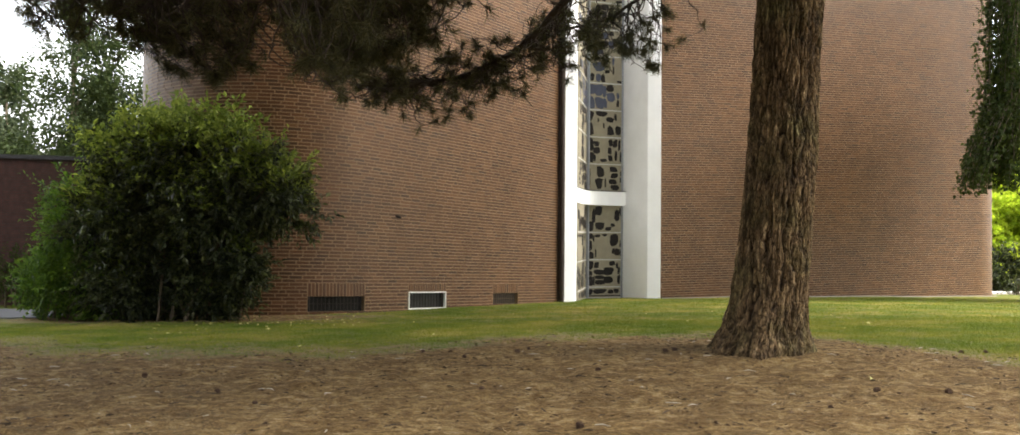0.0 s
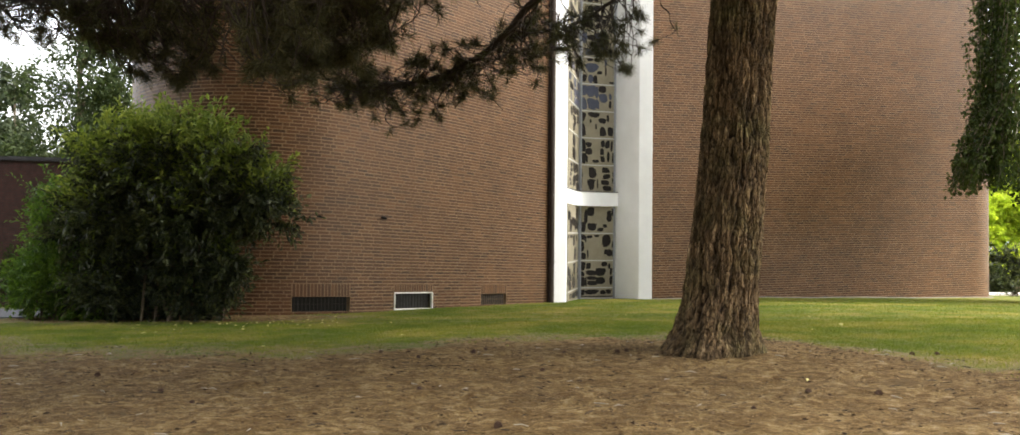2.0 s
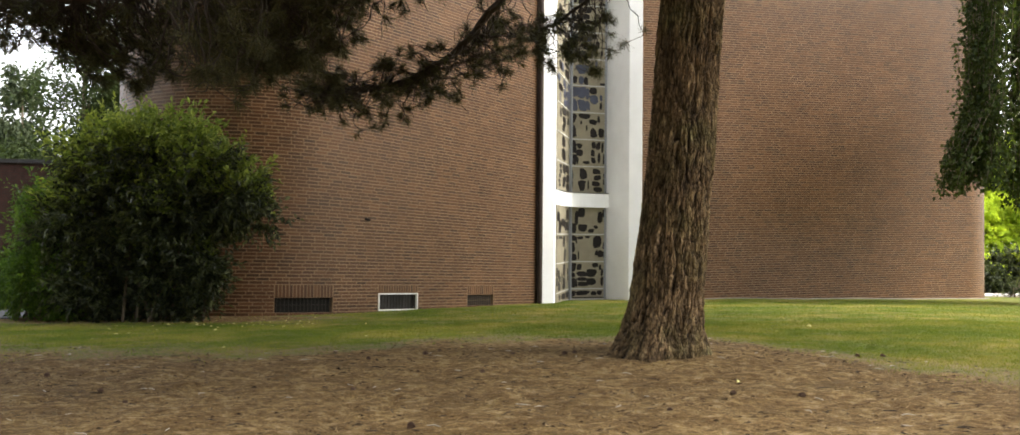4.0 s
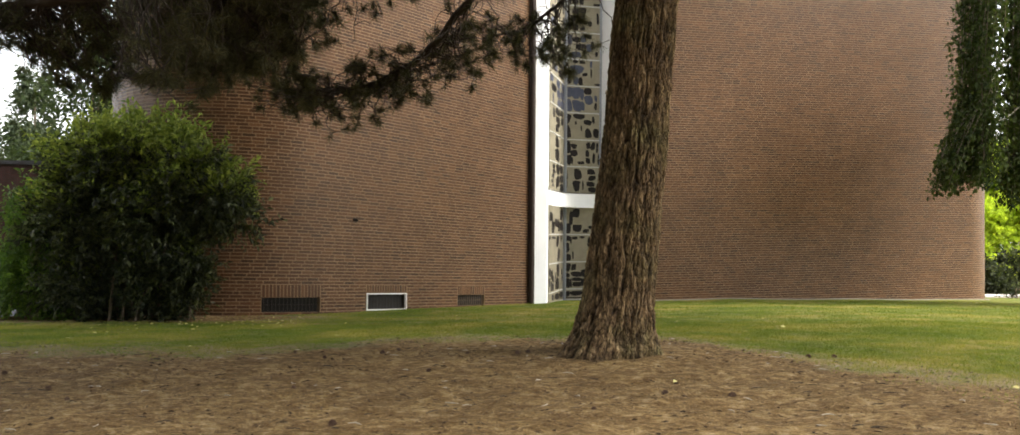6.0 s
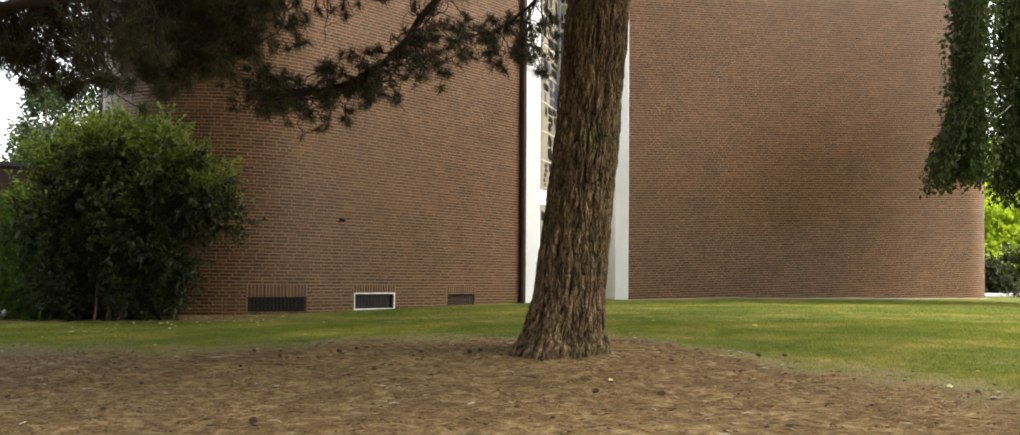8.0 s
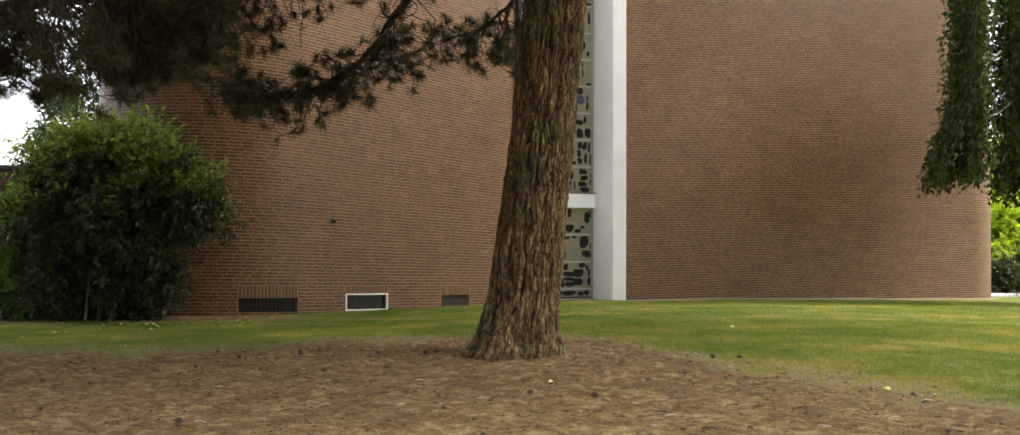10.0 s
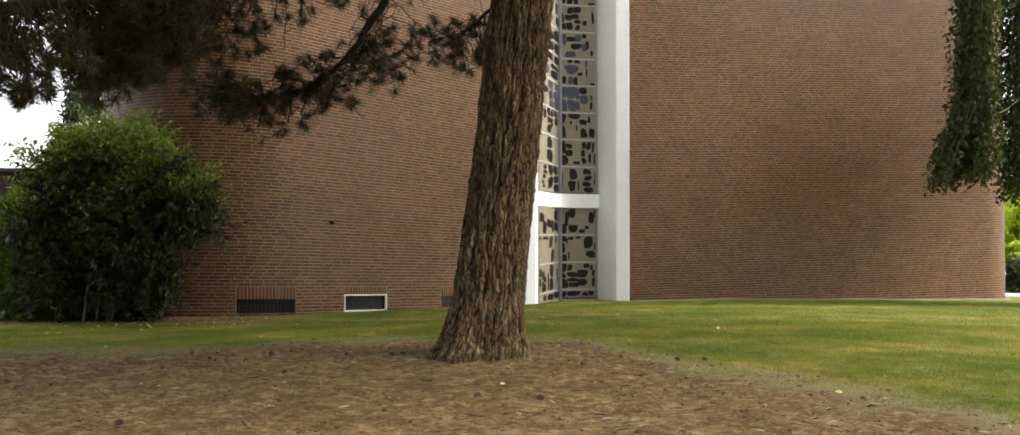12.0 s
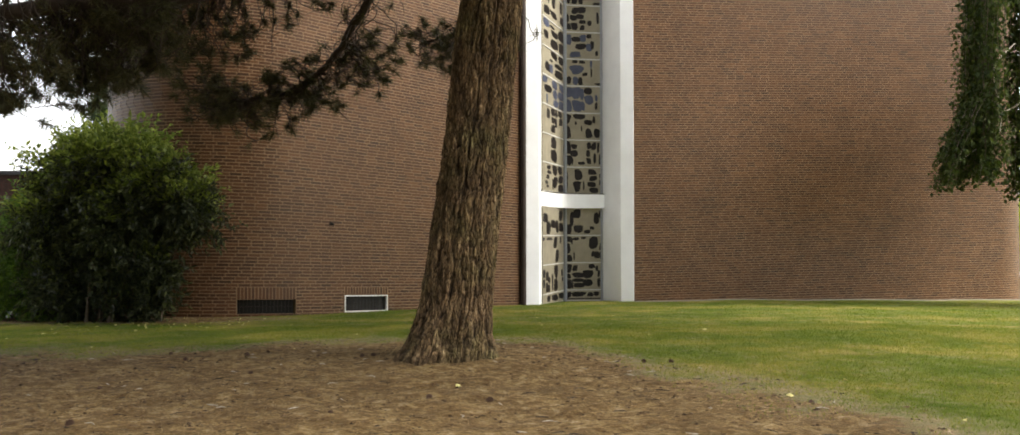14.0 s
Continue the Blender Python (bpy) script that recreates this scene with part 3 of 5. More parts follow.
def prism(name, ring, z0, z1, mat, label, category, bevel=0.008, parent=None, kind="structure"):
    bm = bmesh.new()
    lo = [bm.verts.new((x, y, z0)) for x, y in ring]
    hi = [bm.verts.new((x, y, z1)) for x, y in ring]
    bm.faces.new(lo), bm.faces.new(hi)
    for j in range(len(ring)):
        bm.faces.new((lo[j], hi[j], hi[j - 1], lo[j - 1]))
    bmesh.ops.recalc_face_normals(bm, faces=bm.faces)
    if bevel:
        bmesh.ops.bevel(bm, geom=[e for e in bm.edges if abs(e.verts[0].co.z - e.verts[1].co.z) > 0.5], offset=bevel, segments=2, affect="EDGES", profile=0.6)
    ob = part(name, bm, mat, parent)
    return tagged(ob, label, category if not parent else "", kind=kind if not parent else "")


# ---------------------------------------------------------------- white window bay
prism("trim_1", [(1.49, 18.50), (1.81, 18.60), (1.85, 18.78), (1.80, 18.92), (1.50, 18.82)], -0.95, 9.25, WHITE, "tall white rendered pier beside the stained glass", "pier", 0.012)
prism("trim_2", [(4.06, 19.79), (4.06, 20.35), (3.62, 21.20), (3.24, 21.00), (3.27, 20.86), (3.735, 19.865)], -0.95, 9.25, WHITE, "tall white rendered pier with a splayed reveal", "pier", 0.012)
prism("wall_bay", [(1.45, 18.95), (1.70, 18.97), (2.16, 20.70), (3.22, 21.02), (3.55, 21.25), (3.5, 21.5), (1.45, 21.3)], -0.95, 9.2, DARK, "dark interior behind the stained glass bay", "wall", 0)

GA, GM, GB = np.array((1.87, 18.82)), np.array((2.28, 20.56)), np.array((3.27, 20.85))


def beam():
    face = bend([(1.83, 18.70), (1.99, 19.30), (2.17, 19.95), (2.45, 20.38), (2.85, 20.60), (3.39, 20.76)], 26)
    d = np.gradient(face, axis=0)
    d /= np.linalg.norm(d, axis=1, keepdims=True)
    rear = face + np.stack([-d[:, 1], d[:, 0]], 1) * 0.11
    ring = [tuple(p) for p in face] + [tuple(p) for p in rear[::-1]]
    prism("trim_3", ring, 1.705, 2.065, WHITE, "curved white rendered transom beam across the stained glass", "beam", 0)
    rim = [tuple(p) for p in face - np.stack([-d[:, 1], d[:, 0]], 1) * 0.015] + [tuple(p) for p in rear[::-1]]
    prism("flashing", rim, 2.067, 2.087, ROOFCAP, "dark metal flashing on the white beam", "flashing", 0)


beam()


def glass_piece(bm, o, ex, ez, en, pts):
    """One irregular slab of glass, standing a little proud."""
    mid = np.mean(pts, 0)
    lo = [bm.verts.new(o + ex * p[0] + ez * p[1] + en * 0.001) for p in pts]
    hi = [bm.verts.new(o + ex * (mid[0] + (p[0] - mid[0]) * 0.94) + ez * (mid[1] + (p[1] - mid[1]) * 0.95) + en * 0.007) for p in pts]
    bm.faces.new(hi)
    for j in range(len(pts)):
        bm.faces.new((lo[j - 1], lo[j], hi[j], hi[j - 1]))


BARS = [-0.70, -0.425, 0.285, 1.0, 1.71, 2.08, 2.787, 3.497, 4.207, 4.917, 5.627, 6.337, 7.047, 7.757, 8.467, 9.177]
# streams of glass in each field, upwards from the ground: middle, width (shares of the field's width), height of a piece (metres), foot and head (shares of the field's height)
EAST, WEST = {}, {}
EAST[0] = [(.10, .12, .12, .15, .9), (.38, .24, .12, .3, .9), (.66, .12, .1, .3, .85), (.86, .12, .1, .3, .9), (.5, .8, .05, .02, .2)]
EAST[1] = [(.10, .12, .25, 0, 1), (.26, .12, .2, .68, .95), (.37, .25, .15, .05, .66), (.61, .22, .2, .1, .75), (.71, .11, .2, .78, 1), (.83, .06, .2, .68, .92), (.92, .05, .2, .05, .75), (.20, .03, .2, 0, .4)]
EAST[2] = [(.10, .13, .25, 0, 1), (.20, .04, .2, .65, .95), (.34, .11, .12, .82, .96), (.50, .11, .12, .86, .98), (.75, .19, .25, .48, 1), (.72, .06, .16, .2, .44), (.85, .11, .2, .12, .42), (.96, .05, .25, .1, .75), (.22, .03, .2, .05, .4)]
EAST[3] = [(.07, .11, .25, 0, .42), (.20, .08, .3, .3, .92), (.32, .17, .3, .62, 1), (.37, .18, .25, .06, .38), (.58, .16, .14, .03, .2), (.72, .08, .1, .18, .34), (.82, .09, .22, .4, .88), (.94, .06, .2, .62, .96)]
EAST[5] = [(.07, .04, .25, .05, .92), (.35, .16, .32, .03, .98), (.55, .03, .25, .1, .5), (.75, .16, .17, 0, .96), (.92, .03, .2, .3, .8)]
EAST[6] = [(.11, .12, .3, 0, 1), (.25, .12, .22, .36, .88), (.22, .04, .2, .05, .34), (.42, .14, .12, .05, .2), (.65, .09, .2, .08, .96), (.78, .10, .2, .62, .98), (.90, .05, .3, .05, .95), (.79, .05, .25, .1, .55)]
EAST[7] = [(.11, .14, .28, 0, 1), (.40, .19, .2, .76, 1), (.60, .13, .2, .54, .78), (.49, .03, .2, .3, .55), (.64, .11, .3, .05, .46), (.83, .14, .3, .06, .45), (.82, .06, .2, .62, .92), (.34, .04, .2, .55, .72)]
EAST[8] = [(.10, .17, .3, 0, 1), (.34, .18, .3, 0, 1), (.48, .07, .25, .05, .95), (.63, .17, .25, .3, 1), (.82, .05, .2, .1, .7)]
EAST[9] = [(.28, .12, .2, .85, 1), (.46, .12, .2, .85, 1), (.33, .21, .3, .4, .8), (.10, .10, .3, .03, .36), (.29, .11, .3, 0, .36), (.45, .11, .3, 0, .34), (.56, .10, .12, .36, .52), (.71, .04, .2, .3, 1), (.9, .14, .1, 0, .12)]
EAST[10] = [(.10, .09, .3, .5, .96), (.30, .17, .2, .64, .86), (.50, .13, .25, .64, .96), (.42, .18, .2, .34, .6), (.34, .22, .2, .02, .29), (.60, .11, .2, .28, .62), (.74, .08, .2, .34, .72), (.65, .10, .15, .78, .98), (.84, .05, .15, .1, .34)]
EAST[11] = [(.10, .09, .25, .05, .7), (.27, .14, .18, .4, .96), (.46, .15, .17, .3, .98), (.28, .13, .2, .04, .36), (.44, .11, .14, .04, .28), (.66, .08, .18, .22, .46), (.90, .05, .25, .3, .8)]
WEST[0] = [(.26, .10, .12, .2, .9), (.55, .22, .12, .15, .9), (.82, .2, .12, .2, .9)]
WEST[1] = [(.06, .08, .2, .2, .9), (.18, .07, .25, 0, .8), (.29, .08, .25, 0, .6), (.43, .05, .3, .05, .7), (.60, .12, .4, 0, 1), (.9, .05, .2, .3, .8)]
WEST[2] = [(.30, .2, .1, .84, .97), (.06, .1, .12, .82, .97), (.61, .11, .4, 0, 1), (.78, .04, .3, .7, 1)]
WEST[3] = [(.10, .17, .3, .42, .8), (.28, .13, .25, 0, .5), (.46, .17, .2, .22, .56), (.64, .08, .25, .05, .58), (.80, .15, .3, .1, .95), (.95, .09, .2, .1, .4)]
WEST[5] = [(.28, .11, .12, .42, .95), (.20, .08, .12, .1, .38), (.56, .14, .25, .1, 1), (.83, .17, .2, 0, 1), (.42, .04, .25, .05, .5)]
WEST[6] = [(.50, .17, .36, .03, 1), (.40, .04, .3, .1, .5)]
WEST[7] = [(.24, .09, .25, .52, .92), (.47, .12, .22, .06, 1), (.61, .09, .22, .3, 1), (.81, .12, .25, .42, 1)]
WEST[8] = [(.12, .15, .2, .72, 1), (.26, .3, .24, .42, .72), (.22, .05, .3, 0, .4), (.57, .16, .25, 0, 1), (.86, .2, .25, 0, 1)]
WEST[9] = [(.55, .22, .2, .72, 1), (.19, .18, .3, .14, .52), (.37, .13, .25, .14, .5), (.75, .25, .15, .44, .64), (.78, .28, .18, .08, .42), (.86, .18, .22, .68, 1), (.40, .1, .1, .56, .68)]
WEST[10] = [(.18, .2, .25, .68, 1), (.48, .14, .12, .78, .9), (.55, .27, .2, .48, .75), (.17, .14, .25, .26, .6), (.83, .2, .22, .5, .96), (.54, .22, .3, .04, .42), (.86, .19, .2, .04, .46)]
WEST[11] = [(.50, .15, .25, .5, 1), (.52, .2, .2, .14, .42), (.20, .16, .25, .1, .46), (.85, .15, .25, .1, .46), (.86, .08, .3, .52, 1), (.3, .05, .25, .55, .9)]


def screen(name, A, B, fields, seed, label):
    top = thing(name, label, "window", kind="structure", at=(A[0], A[1], -0.7))
    rng = np.random.default_rng(seed)
    ex = np.array([B[0] - A[0], B[1] - A[1], 0.0])
    width = float(np.linalg.norm(ex))
    ex /= width
    ez = np.array([0, 0, 1.0])
    en = np.cross(ex, ez)
    o = np.array([A[0], A[1], 0.0])
    shift = np.array([A[0], A[1], -0.7])

    def block(nm, u0, u1, z0, z1, d0, d1, mat, label="", bevel=0.0):
        bm = bmesh.new()
        box(bm, [o - shift + ex * u + ez * z + en * d for z in (z0, z1) for u, d in ((u0, d1), (u1, d1), (u1, d0), (u0, d0))], bevel)
        bmesh.ops.recalc_face_normals(bm, faces=bm.faces)
        return part(nm, bm, mat, top, label)
    for k, (z0, z1) in enumerate(zip(BARS, BARS[1:])):
        if k == 4:
            continue
        p = block("panel", 0.0, width, z0, z1 - 0.002, -0.05, 0.0, CREAM)
        high = z1 - z0 - 0.036
        for u, wu, hh, v0, v1 in fields.get(k, fields[9 + k % 3]):
            z, end = z0 + 0.018 + v0 * high, z0 + 0.018 + v1 * high
            n = max(1, round((end - z) / hh))
            cuts = np.linspace(z, end, n + 1)
            cuts[1:-1] += rng.normal(0, 0.12 * hh, n - 1)
            lean = rng.normal(0, 0.02, n + 1) * width
            for i in range(n):
                half = max(0.016, wu * width * 0.70 * rng.uniform(0.85, 1.15))
                a, b = cuts[i] + 0.006, cuts[i + 1] - 0.006
                if b - a < 0.03:
                    continue
                taper, skew = rng.normal(0, 0.20), rng.normal(0, 0.16) * half
                around = np.linspace(0, 2 * math.pi, 13)[:-1] + rng.normal(0, 0.07, 12) + 0.26
                mid, up = u * width + lean[i], (a + b) / 2
                r = []
                for q in around:                      # a hand-broken, rounded slab
                    cx, cy = math.cos(q), math.sin(q)
                    px = math.copysign(abs(cx) ** 0.68, cx) * half * (1 + taper * cy) * rng.uniform(0.80, 1.12) + skew * cy
                    py = math.copysign(abs(cy) ** 0.6, cy) * (b - a) / 2 * rng.uniform(0.88, 1.04)
                    r.append((min(width - 0.008, max(0.008, mid + px)), min(z1 - 0.014, max(z0 + 0.014, up + py))))
                bm = bmesh.new()
                glass_piece(bm, o - shift, ex, ez, en, r)
                bmesh.ops.recalc_face_normals(bm, faces=bm.faces)
                part("glass_piece", bm, GLASS_BLUE if k == 8 and rng.random() < 0.7 or k in (9, 10) and rng.random() < 0.25 else GLASS_DARK, p)
    for z in BARS:
        if z not in (1.71,):
            block("glazing_bar", 0.0, width, z - 0.016, z + 0.012, 0.001, 0.012, LEAD)


screen("window_2", GA, GM, WEST, 11, "tall stained glass screen of dark slabs in cream panels")
screen("window_3", GM, GB, EAST, 12, "tall stained glass screen of dark slabs in cream panels")
prism("trim_4", [(2.225, 20.50), (2.31, 20.47), (2.355, 20.56), (2.28, 20.61)], -0.72, 9.2, STEEL, "grey steel mullion post between the stained glass screens", "mullion", 0.004)
prism("trim_5", [(3.215, 20.80), (3.262, 20.80), (3.262, 20.85), (3.215, 20.85)], -0.72, 9.2, STEEL, "grey steel edge post of the stained glass", "mullion", 0.004)


def downpipe():
    top = thing("downpipe", "dark brown metal rainwater downpipe beside the white pier", "downpipe", at=tuple(LEFT.at(0.13, -0.82, 0.085)))
    base = np.array(top.location)
    z = np.linspace(0, 9.9, 3)
    v, f = tube([(0.0, 0.0, h) for h in z], [0.062] * 3, 16)
    part_mesh("pipe", mesh_of("pipe", v, f, PIPE, True), top)
    for h in (1.1, 3.0, 4.9, 6.8):
        v, f = tube([(0, 0, h), (0, 0, h + 0.05)], [0.068, 0.068], 16)
        part_mesh("bracket", mesh_of("bracket", v, f, PIPE, True), top)
    # added dark strip in place of the shadowed gap behind the pipe
    bm = bmesh.new()
    box(bm, [LEFT.at(s, w, q) for w in (W_LOW + 0.2, 9.1) for s, q in ((0.0, 0.012), (0.19, 0.012), (0.19, -0.03), (0.0, -0.03))])
    bmesh.ops.recalc_face_normals(bm, faces=bm.faces)
    tagged(part("shadow_strip", bm, PIPE, None), "flat dark brown strip standing in for shadow behind the downpipe", "trim", kind="structure")


downpipe()


def wall_spout():
    p = LEFT.at(5.07, 1.03, 0.0)
    top = thing("wall_spout", "small dark pipe stub sticking out of the brick wall", "pipe stub", at=tuple(p))
    _, _, nx, ny = LEFT.plan(5.07)
    q = np.array([-nx, -ny, -0.25])
    v, f = tube([(0, 0, 0), tuple(q * 0.04), tuple(q * 0.09)], [0.026, 0.026, 0.023], 12)
    part_mesh("stub", mesh_of("stub", v, f, IRON, True), top)
    v, f = tube([(0, 0, 0), tuple(q * 0.012)], [0.036, 0.036], 12)
    part_mesh("flange", mesh_of("flange", v, f, IRON, True), top)


wall_spout()


def plinth(wall, s0, s1, name, label):
    """A low concrete edging where the wall meets the lawn."""
    ss = np.linspace(s0, s1, 60)
    top = []
    for out in (0.0, 0.13):
        P = wall.at(ss, 0, out)
        P[:, 2] = ground_z(P[:, 0], P[:, 1])
        top.append(P)
    V = np.stack([top[0] + [0, 0, 0.022], top[1] + [0, 0, 0.012], top[1] - [0, 0, 0.15]], 1)
    i = np.arange(len(ss) - 1)[:, None] * 3
    F = np.concatenate([i + np.array(q) for q in ((0, 1, 4, 3), (1, 2, 5, 4))])
    tagged(new(name, mesh_of(name, V.reshape(-1, 3), F, CONCRETE)), label, "edging", kind="structure")


plinth(RIGHT, 0.0, S_RIGHT, "baseboard", "grey concrete edging along the brick wall")


def low_building():
    """The low brick annex behind the shrub."""
    wall = Wall((-6.2, 18.9), -166.0, 6.0, 9.0, -1, lambda s, x, y: 0 * s)
    lo, hi = -1.2, 2.52
    ss = np.linspace(0, 14, 40)
    top = thing("annex", "low dark red brick annex with a sheet-metal coping", "building", at=(-9, 18.6, -0.7))
    sh = np.array([-9, 18.6, -0.7])
    pile = Pile()
    for s0, s1 in zip(ss, ss[1:]):
        for o, w0, w1 in ((-0.007, lo, hi), (-0.3, lo, hi)):
            pile.add([wall.at(s0, w0, o) - sh, wall.at(s1, w0, o) - sh, wall.at(s1, w1, o) - sh, wall.at(s0, w1, o) - sh], [[0, 1, 2, 3]])
        pile.add([wall.at(s0, hi, 0.02) - sh, wall.at(s1, hi, 0.02) - sh, wall.at(s1, hi, -3) - sh, wall.at(s0, hi, -3) - sh], [[0, 1, 2, 3]])
    part_mesh("wall", pile.mesh("wall", PIPE), top)
    rng = np.random.default_rng(8)
    S0, W0 = [], []
    for k in range(int((hi - lo) / COURSE)):
        s = -(k % 2) * PITCH / 2 + 0.14
        while s < 13.6:
            S0.append(s), W0.append(lo + k * COURSE)
            s += PITCH
    S0, W0 = np.array(S0), np.array(W0)
    S1, W1 = S0 + PITCH - JOINT, W0 + COURSE - JOINT
    V = np.stack([wall.at(S0, W0, -0.02), wall.at(S1, W0, -0.02), wall.at(S1, W1, -0.02), wall.at(S0, W1, -0.02),
                  wall.at(S0, W0, 0), wall.at(S1, W0, 0), wall.at(S1, W1, 0), wall.at(S0, W1, 0)], 1) - sh
    i = np.arange(len(S0))[:, None] * 8
    F = np.concatenate([i + np.array(q) for q in ((4, 5, 6, 7), (0, 1, 5, 4), (1, 2, 6, 5), (2, 3, 7, 6), (3, 0, 4, 7))])
    part_mesh("brickwork", mesh_of("brickwork", V, F, BRICK_DARK), top, kind="stuff")
    cap = Pile()
    for s0, s1 in zip(ss, ss[1:]):
        a = [wall.at(s, w, o) - sh for s in (s0, s1) for w, o in ((hi, 0.06), (hi + 0.09, 0.06), (hi + 0.11, -0.34), (hi, -0.34))]
        cap.add(a, [(0, 4, 5, 1), (1, 5, 6, 2), (2, 6, 7, 3), (3, 7, 4, 0)])
    part_mesh("coping", cap.mesh("coping", ROOFCAP), top, "dark sheet-metal coping")


low_building()

# ---------------------------------------------------------------- the pine
TRUNK_Z = [-0.25, -0.06, 0.04, 0.18, 0.46, 0.9, 1.3, 2.1, 3.0, 4.5, 6.5, 9.0, 14.5]
TRUNK_X = [2.14, 2.165, 2.18, 2.21, 2.26, 2.307, 2.343, 2.425, 2.508, 2.60, 2.70, 2.78, 2.9]
TRUNK_Y = [6.55, 6.55, 6.555, 6.56, 6.57, 6.585, 6.60, 6.69, 6.78, 6.88, 6.95, 7.0, 7.2]
TRUNK_R = [0.48, 0.430, 0.392, 0.342, 0.302, 0.287, 0.277, 0.270, 0.264, 0.25, 0.22, 0.18, 0.05]


def bark_relief(a, z, r):
    """Height of the bark, 0 in the cracks to 1 on the plates."""
    p = Vector((math.cos(a) * r * 21, math.sin(a) * r * 21, z * 3.0))
    p = p + noise.noise_vector(Vector((p.x * 0.5, p.y * 0.5, z * 5.0))) * 0.75
    d, _ = noise.voronoi(p)
    big, _ = noise.voronoi(Vector((p.x * 0.42 + 3, p.y * 0.42, z * 0.8)))
    plate = min(1.0, max(0.0, (d[1] - d[0]) * 5.0))
    groove = min(1.0, max(0.0, (big[1] - big[0]) * 5.0))
    edge = plate * 0.5 + groove * 0.5
    fine = noise.fractal(Vector((p.x * 2.2, p.y * 2.2, z * 10)), 0.7, 2.2, 5) * 0.45
    return edge, fine


def build_pine():
    pine = thing("pine_tree", "old pine with a leaning plated brown trunk on needle litter", "tree", at=(2.17, 6.55, -0.05))
    sh = np.array(pine.location)
    zs = np.r_[np.arange(-0.25, 3.5, 0.012), np.arange(3.5, 14.5, 0.25)]
    n = 250
    V, ridge = np.zeros((len(zs), n, 3), np.float32), np.zeros((len(zs), n), np.float32)
    for i, z in enumerate(zs):
        cx, cy, r = np.interp(z, TRUNK_Z, TRUNK_X), np.interp(z, TRUNK_Z, TRUNK_Y), np.interp(z, TRUNK_Z, TRUNK_R)
        flare = max(0.0, 0.42 - z)
        for j in range(n):
            a = 2 * math.pi * j / n
            e, f = bark_relief(a, z, 0.3)
            root = flare * 0.20 * (math.cos(3 * a + 0.5) + 0.5 * math.cos(7 * a + 1.0)) + 0.10 * flare * (math.cos(a - math.pi) > 0.2)
            lump = 0.018 * noise.noise(Vector((math.cos(a) * 1.3, math.sin(a) * 1.3, z * 0.9)))
            rr = r + root * r + lump + 0.030 * (e - 0.6) + 0.027 * f
            V[i, j] = (cx + rr * math.cos(a), cy + rr * math.sin(a), z)
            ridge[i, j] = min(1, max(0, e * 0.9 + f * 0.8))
    i = np.arange(len(zs) - 1)[:, None] * n
    j = np.arange(n)[None]
    F = np.stack([i + j, i + (j + 1) % n, i + n + (j + 1) % n, i + n + j], -1).reshape(-1, 4)
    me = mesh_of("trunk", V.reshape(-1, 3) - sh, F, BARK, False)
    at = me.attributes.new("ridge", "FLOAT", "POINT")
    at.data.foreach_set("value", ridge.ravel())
    part_mesh("trunk", me, pine, "deeply fissured plated bark")

    rng = np.random.default_rng(21)
    # limbs, from the trunk outwards: points and thick end
    limbs = [([(2.55, 6.85, 4.9), (1.7, 7.7, 4.35), (0.67, 8.55, 3.45), (0.1, 8.95, 2.98), (-0.7, 9.25, 2.72), (-1.7, 9.45, 2.70)], 0.075),
             ([(2.62, 6.95, 5.6), (2.5, 8.8, 4.95), (2.0, 10.0, 4.2), (1.4, 10.7, 3.85), (0.75, 11.25, 3.85)], 0.06),
             ([(2.52, 6.7, 4.3), (1.3, 6.5, 3.75), (-0.04, 6.42, 3.20), (-1.0, 6.38, 3.12), (-2.0, 6.45, 3.06), (-3.2, 6.9, 3.06), (-4.6, 7.6, 3.2)], 0.15),
             ([(1.3, 6.5, 3.75), (0.2, 6.1, 3.55), (-0.9, 5.7, 3.2), (-1.7, 5.6, 2.75)], 0.035),
             ([(2.62, 6.95, 5.4), (1.2, 8.6, 4.9), (-0.6, 9.2, 4.3), (-2.2, 9.3, 3.9)], 0.06),
             # unseen limbs above the view, added to bear shading foliage
             ([(2.6, 6.9, 5.0), (3.8, 6.0, 5.2), (5.2, 5.0, 5.0)], 0.07), ([(2.6, 6.9, 6.0), (1.5, 5.2, 6.2), (0.0, 3.6, 5.8)], 0.07),
             ([(2.7, 7.0, 7.0), (4.2, 8.2, 7.2), (5.4, 8.8, 6.8)], 0.06), ([(2.7, 7.0, 6.6), (0.6, 6.0, 6.8), (-2.0, 5.2, 6.2), (-3.6, 5.0, 5.8)], 0.07),
             ([(2.78, 7.0, 9.0), (4.4, 9.2, 10.6), (6.0, 11.4, 11.2)], 0.07), ([(2.8, 7.05, 10.0), (0.8, 8.8, 11.4), (-1.2, 10.4, 11.6)], 0.07), ([(2.85, 7.1, 11.0), (5.2, 7.4, 12.4), (7.4, 7.6, 12.6)], 0.06)]
    curves = []
    for pts, r in limbs:
        c = bend(pts, 34)
        c[2:-1] += rng.normal(0, 0.012, (31, 3))
        curves.append(c)
        v, f = tube(c - sh, np.linspace(r, r * 0.16, 34), 9)
        part_mesh("limb", mesh_of("limb", v, f, TWIG, True), pine)

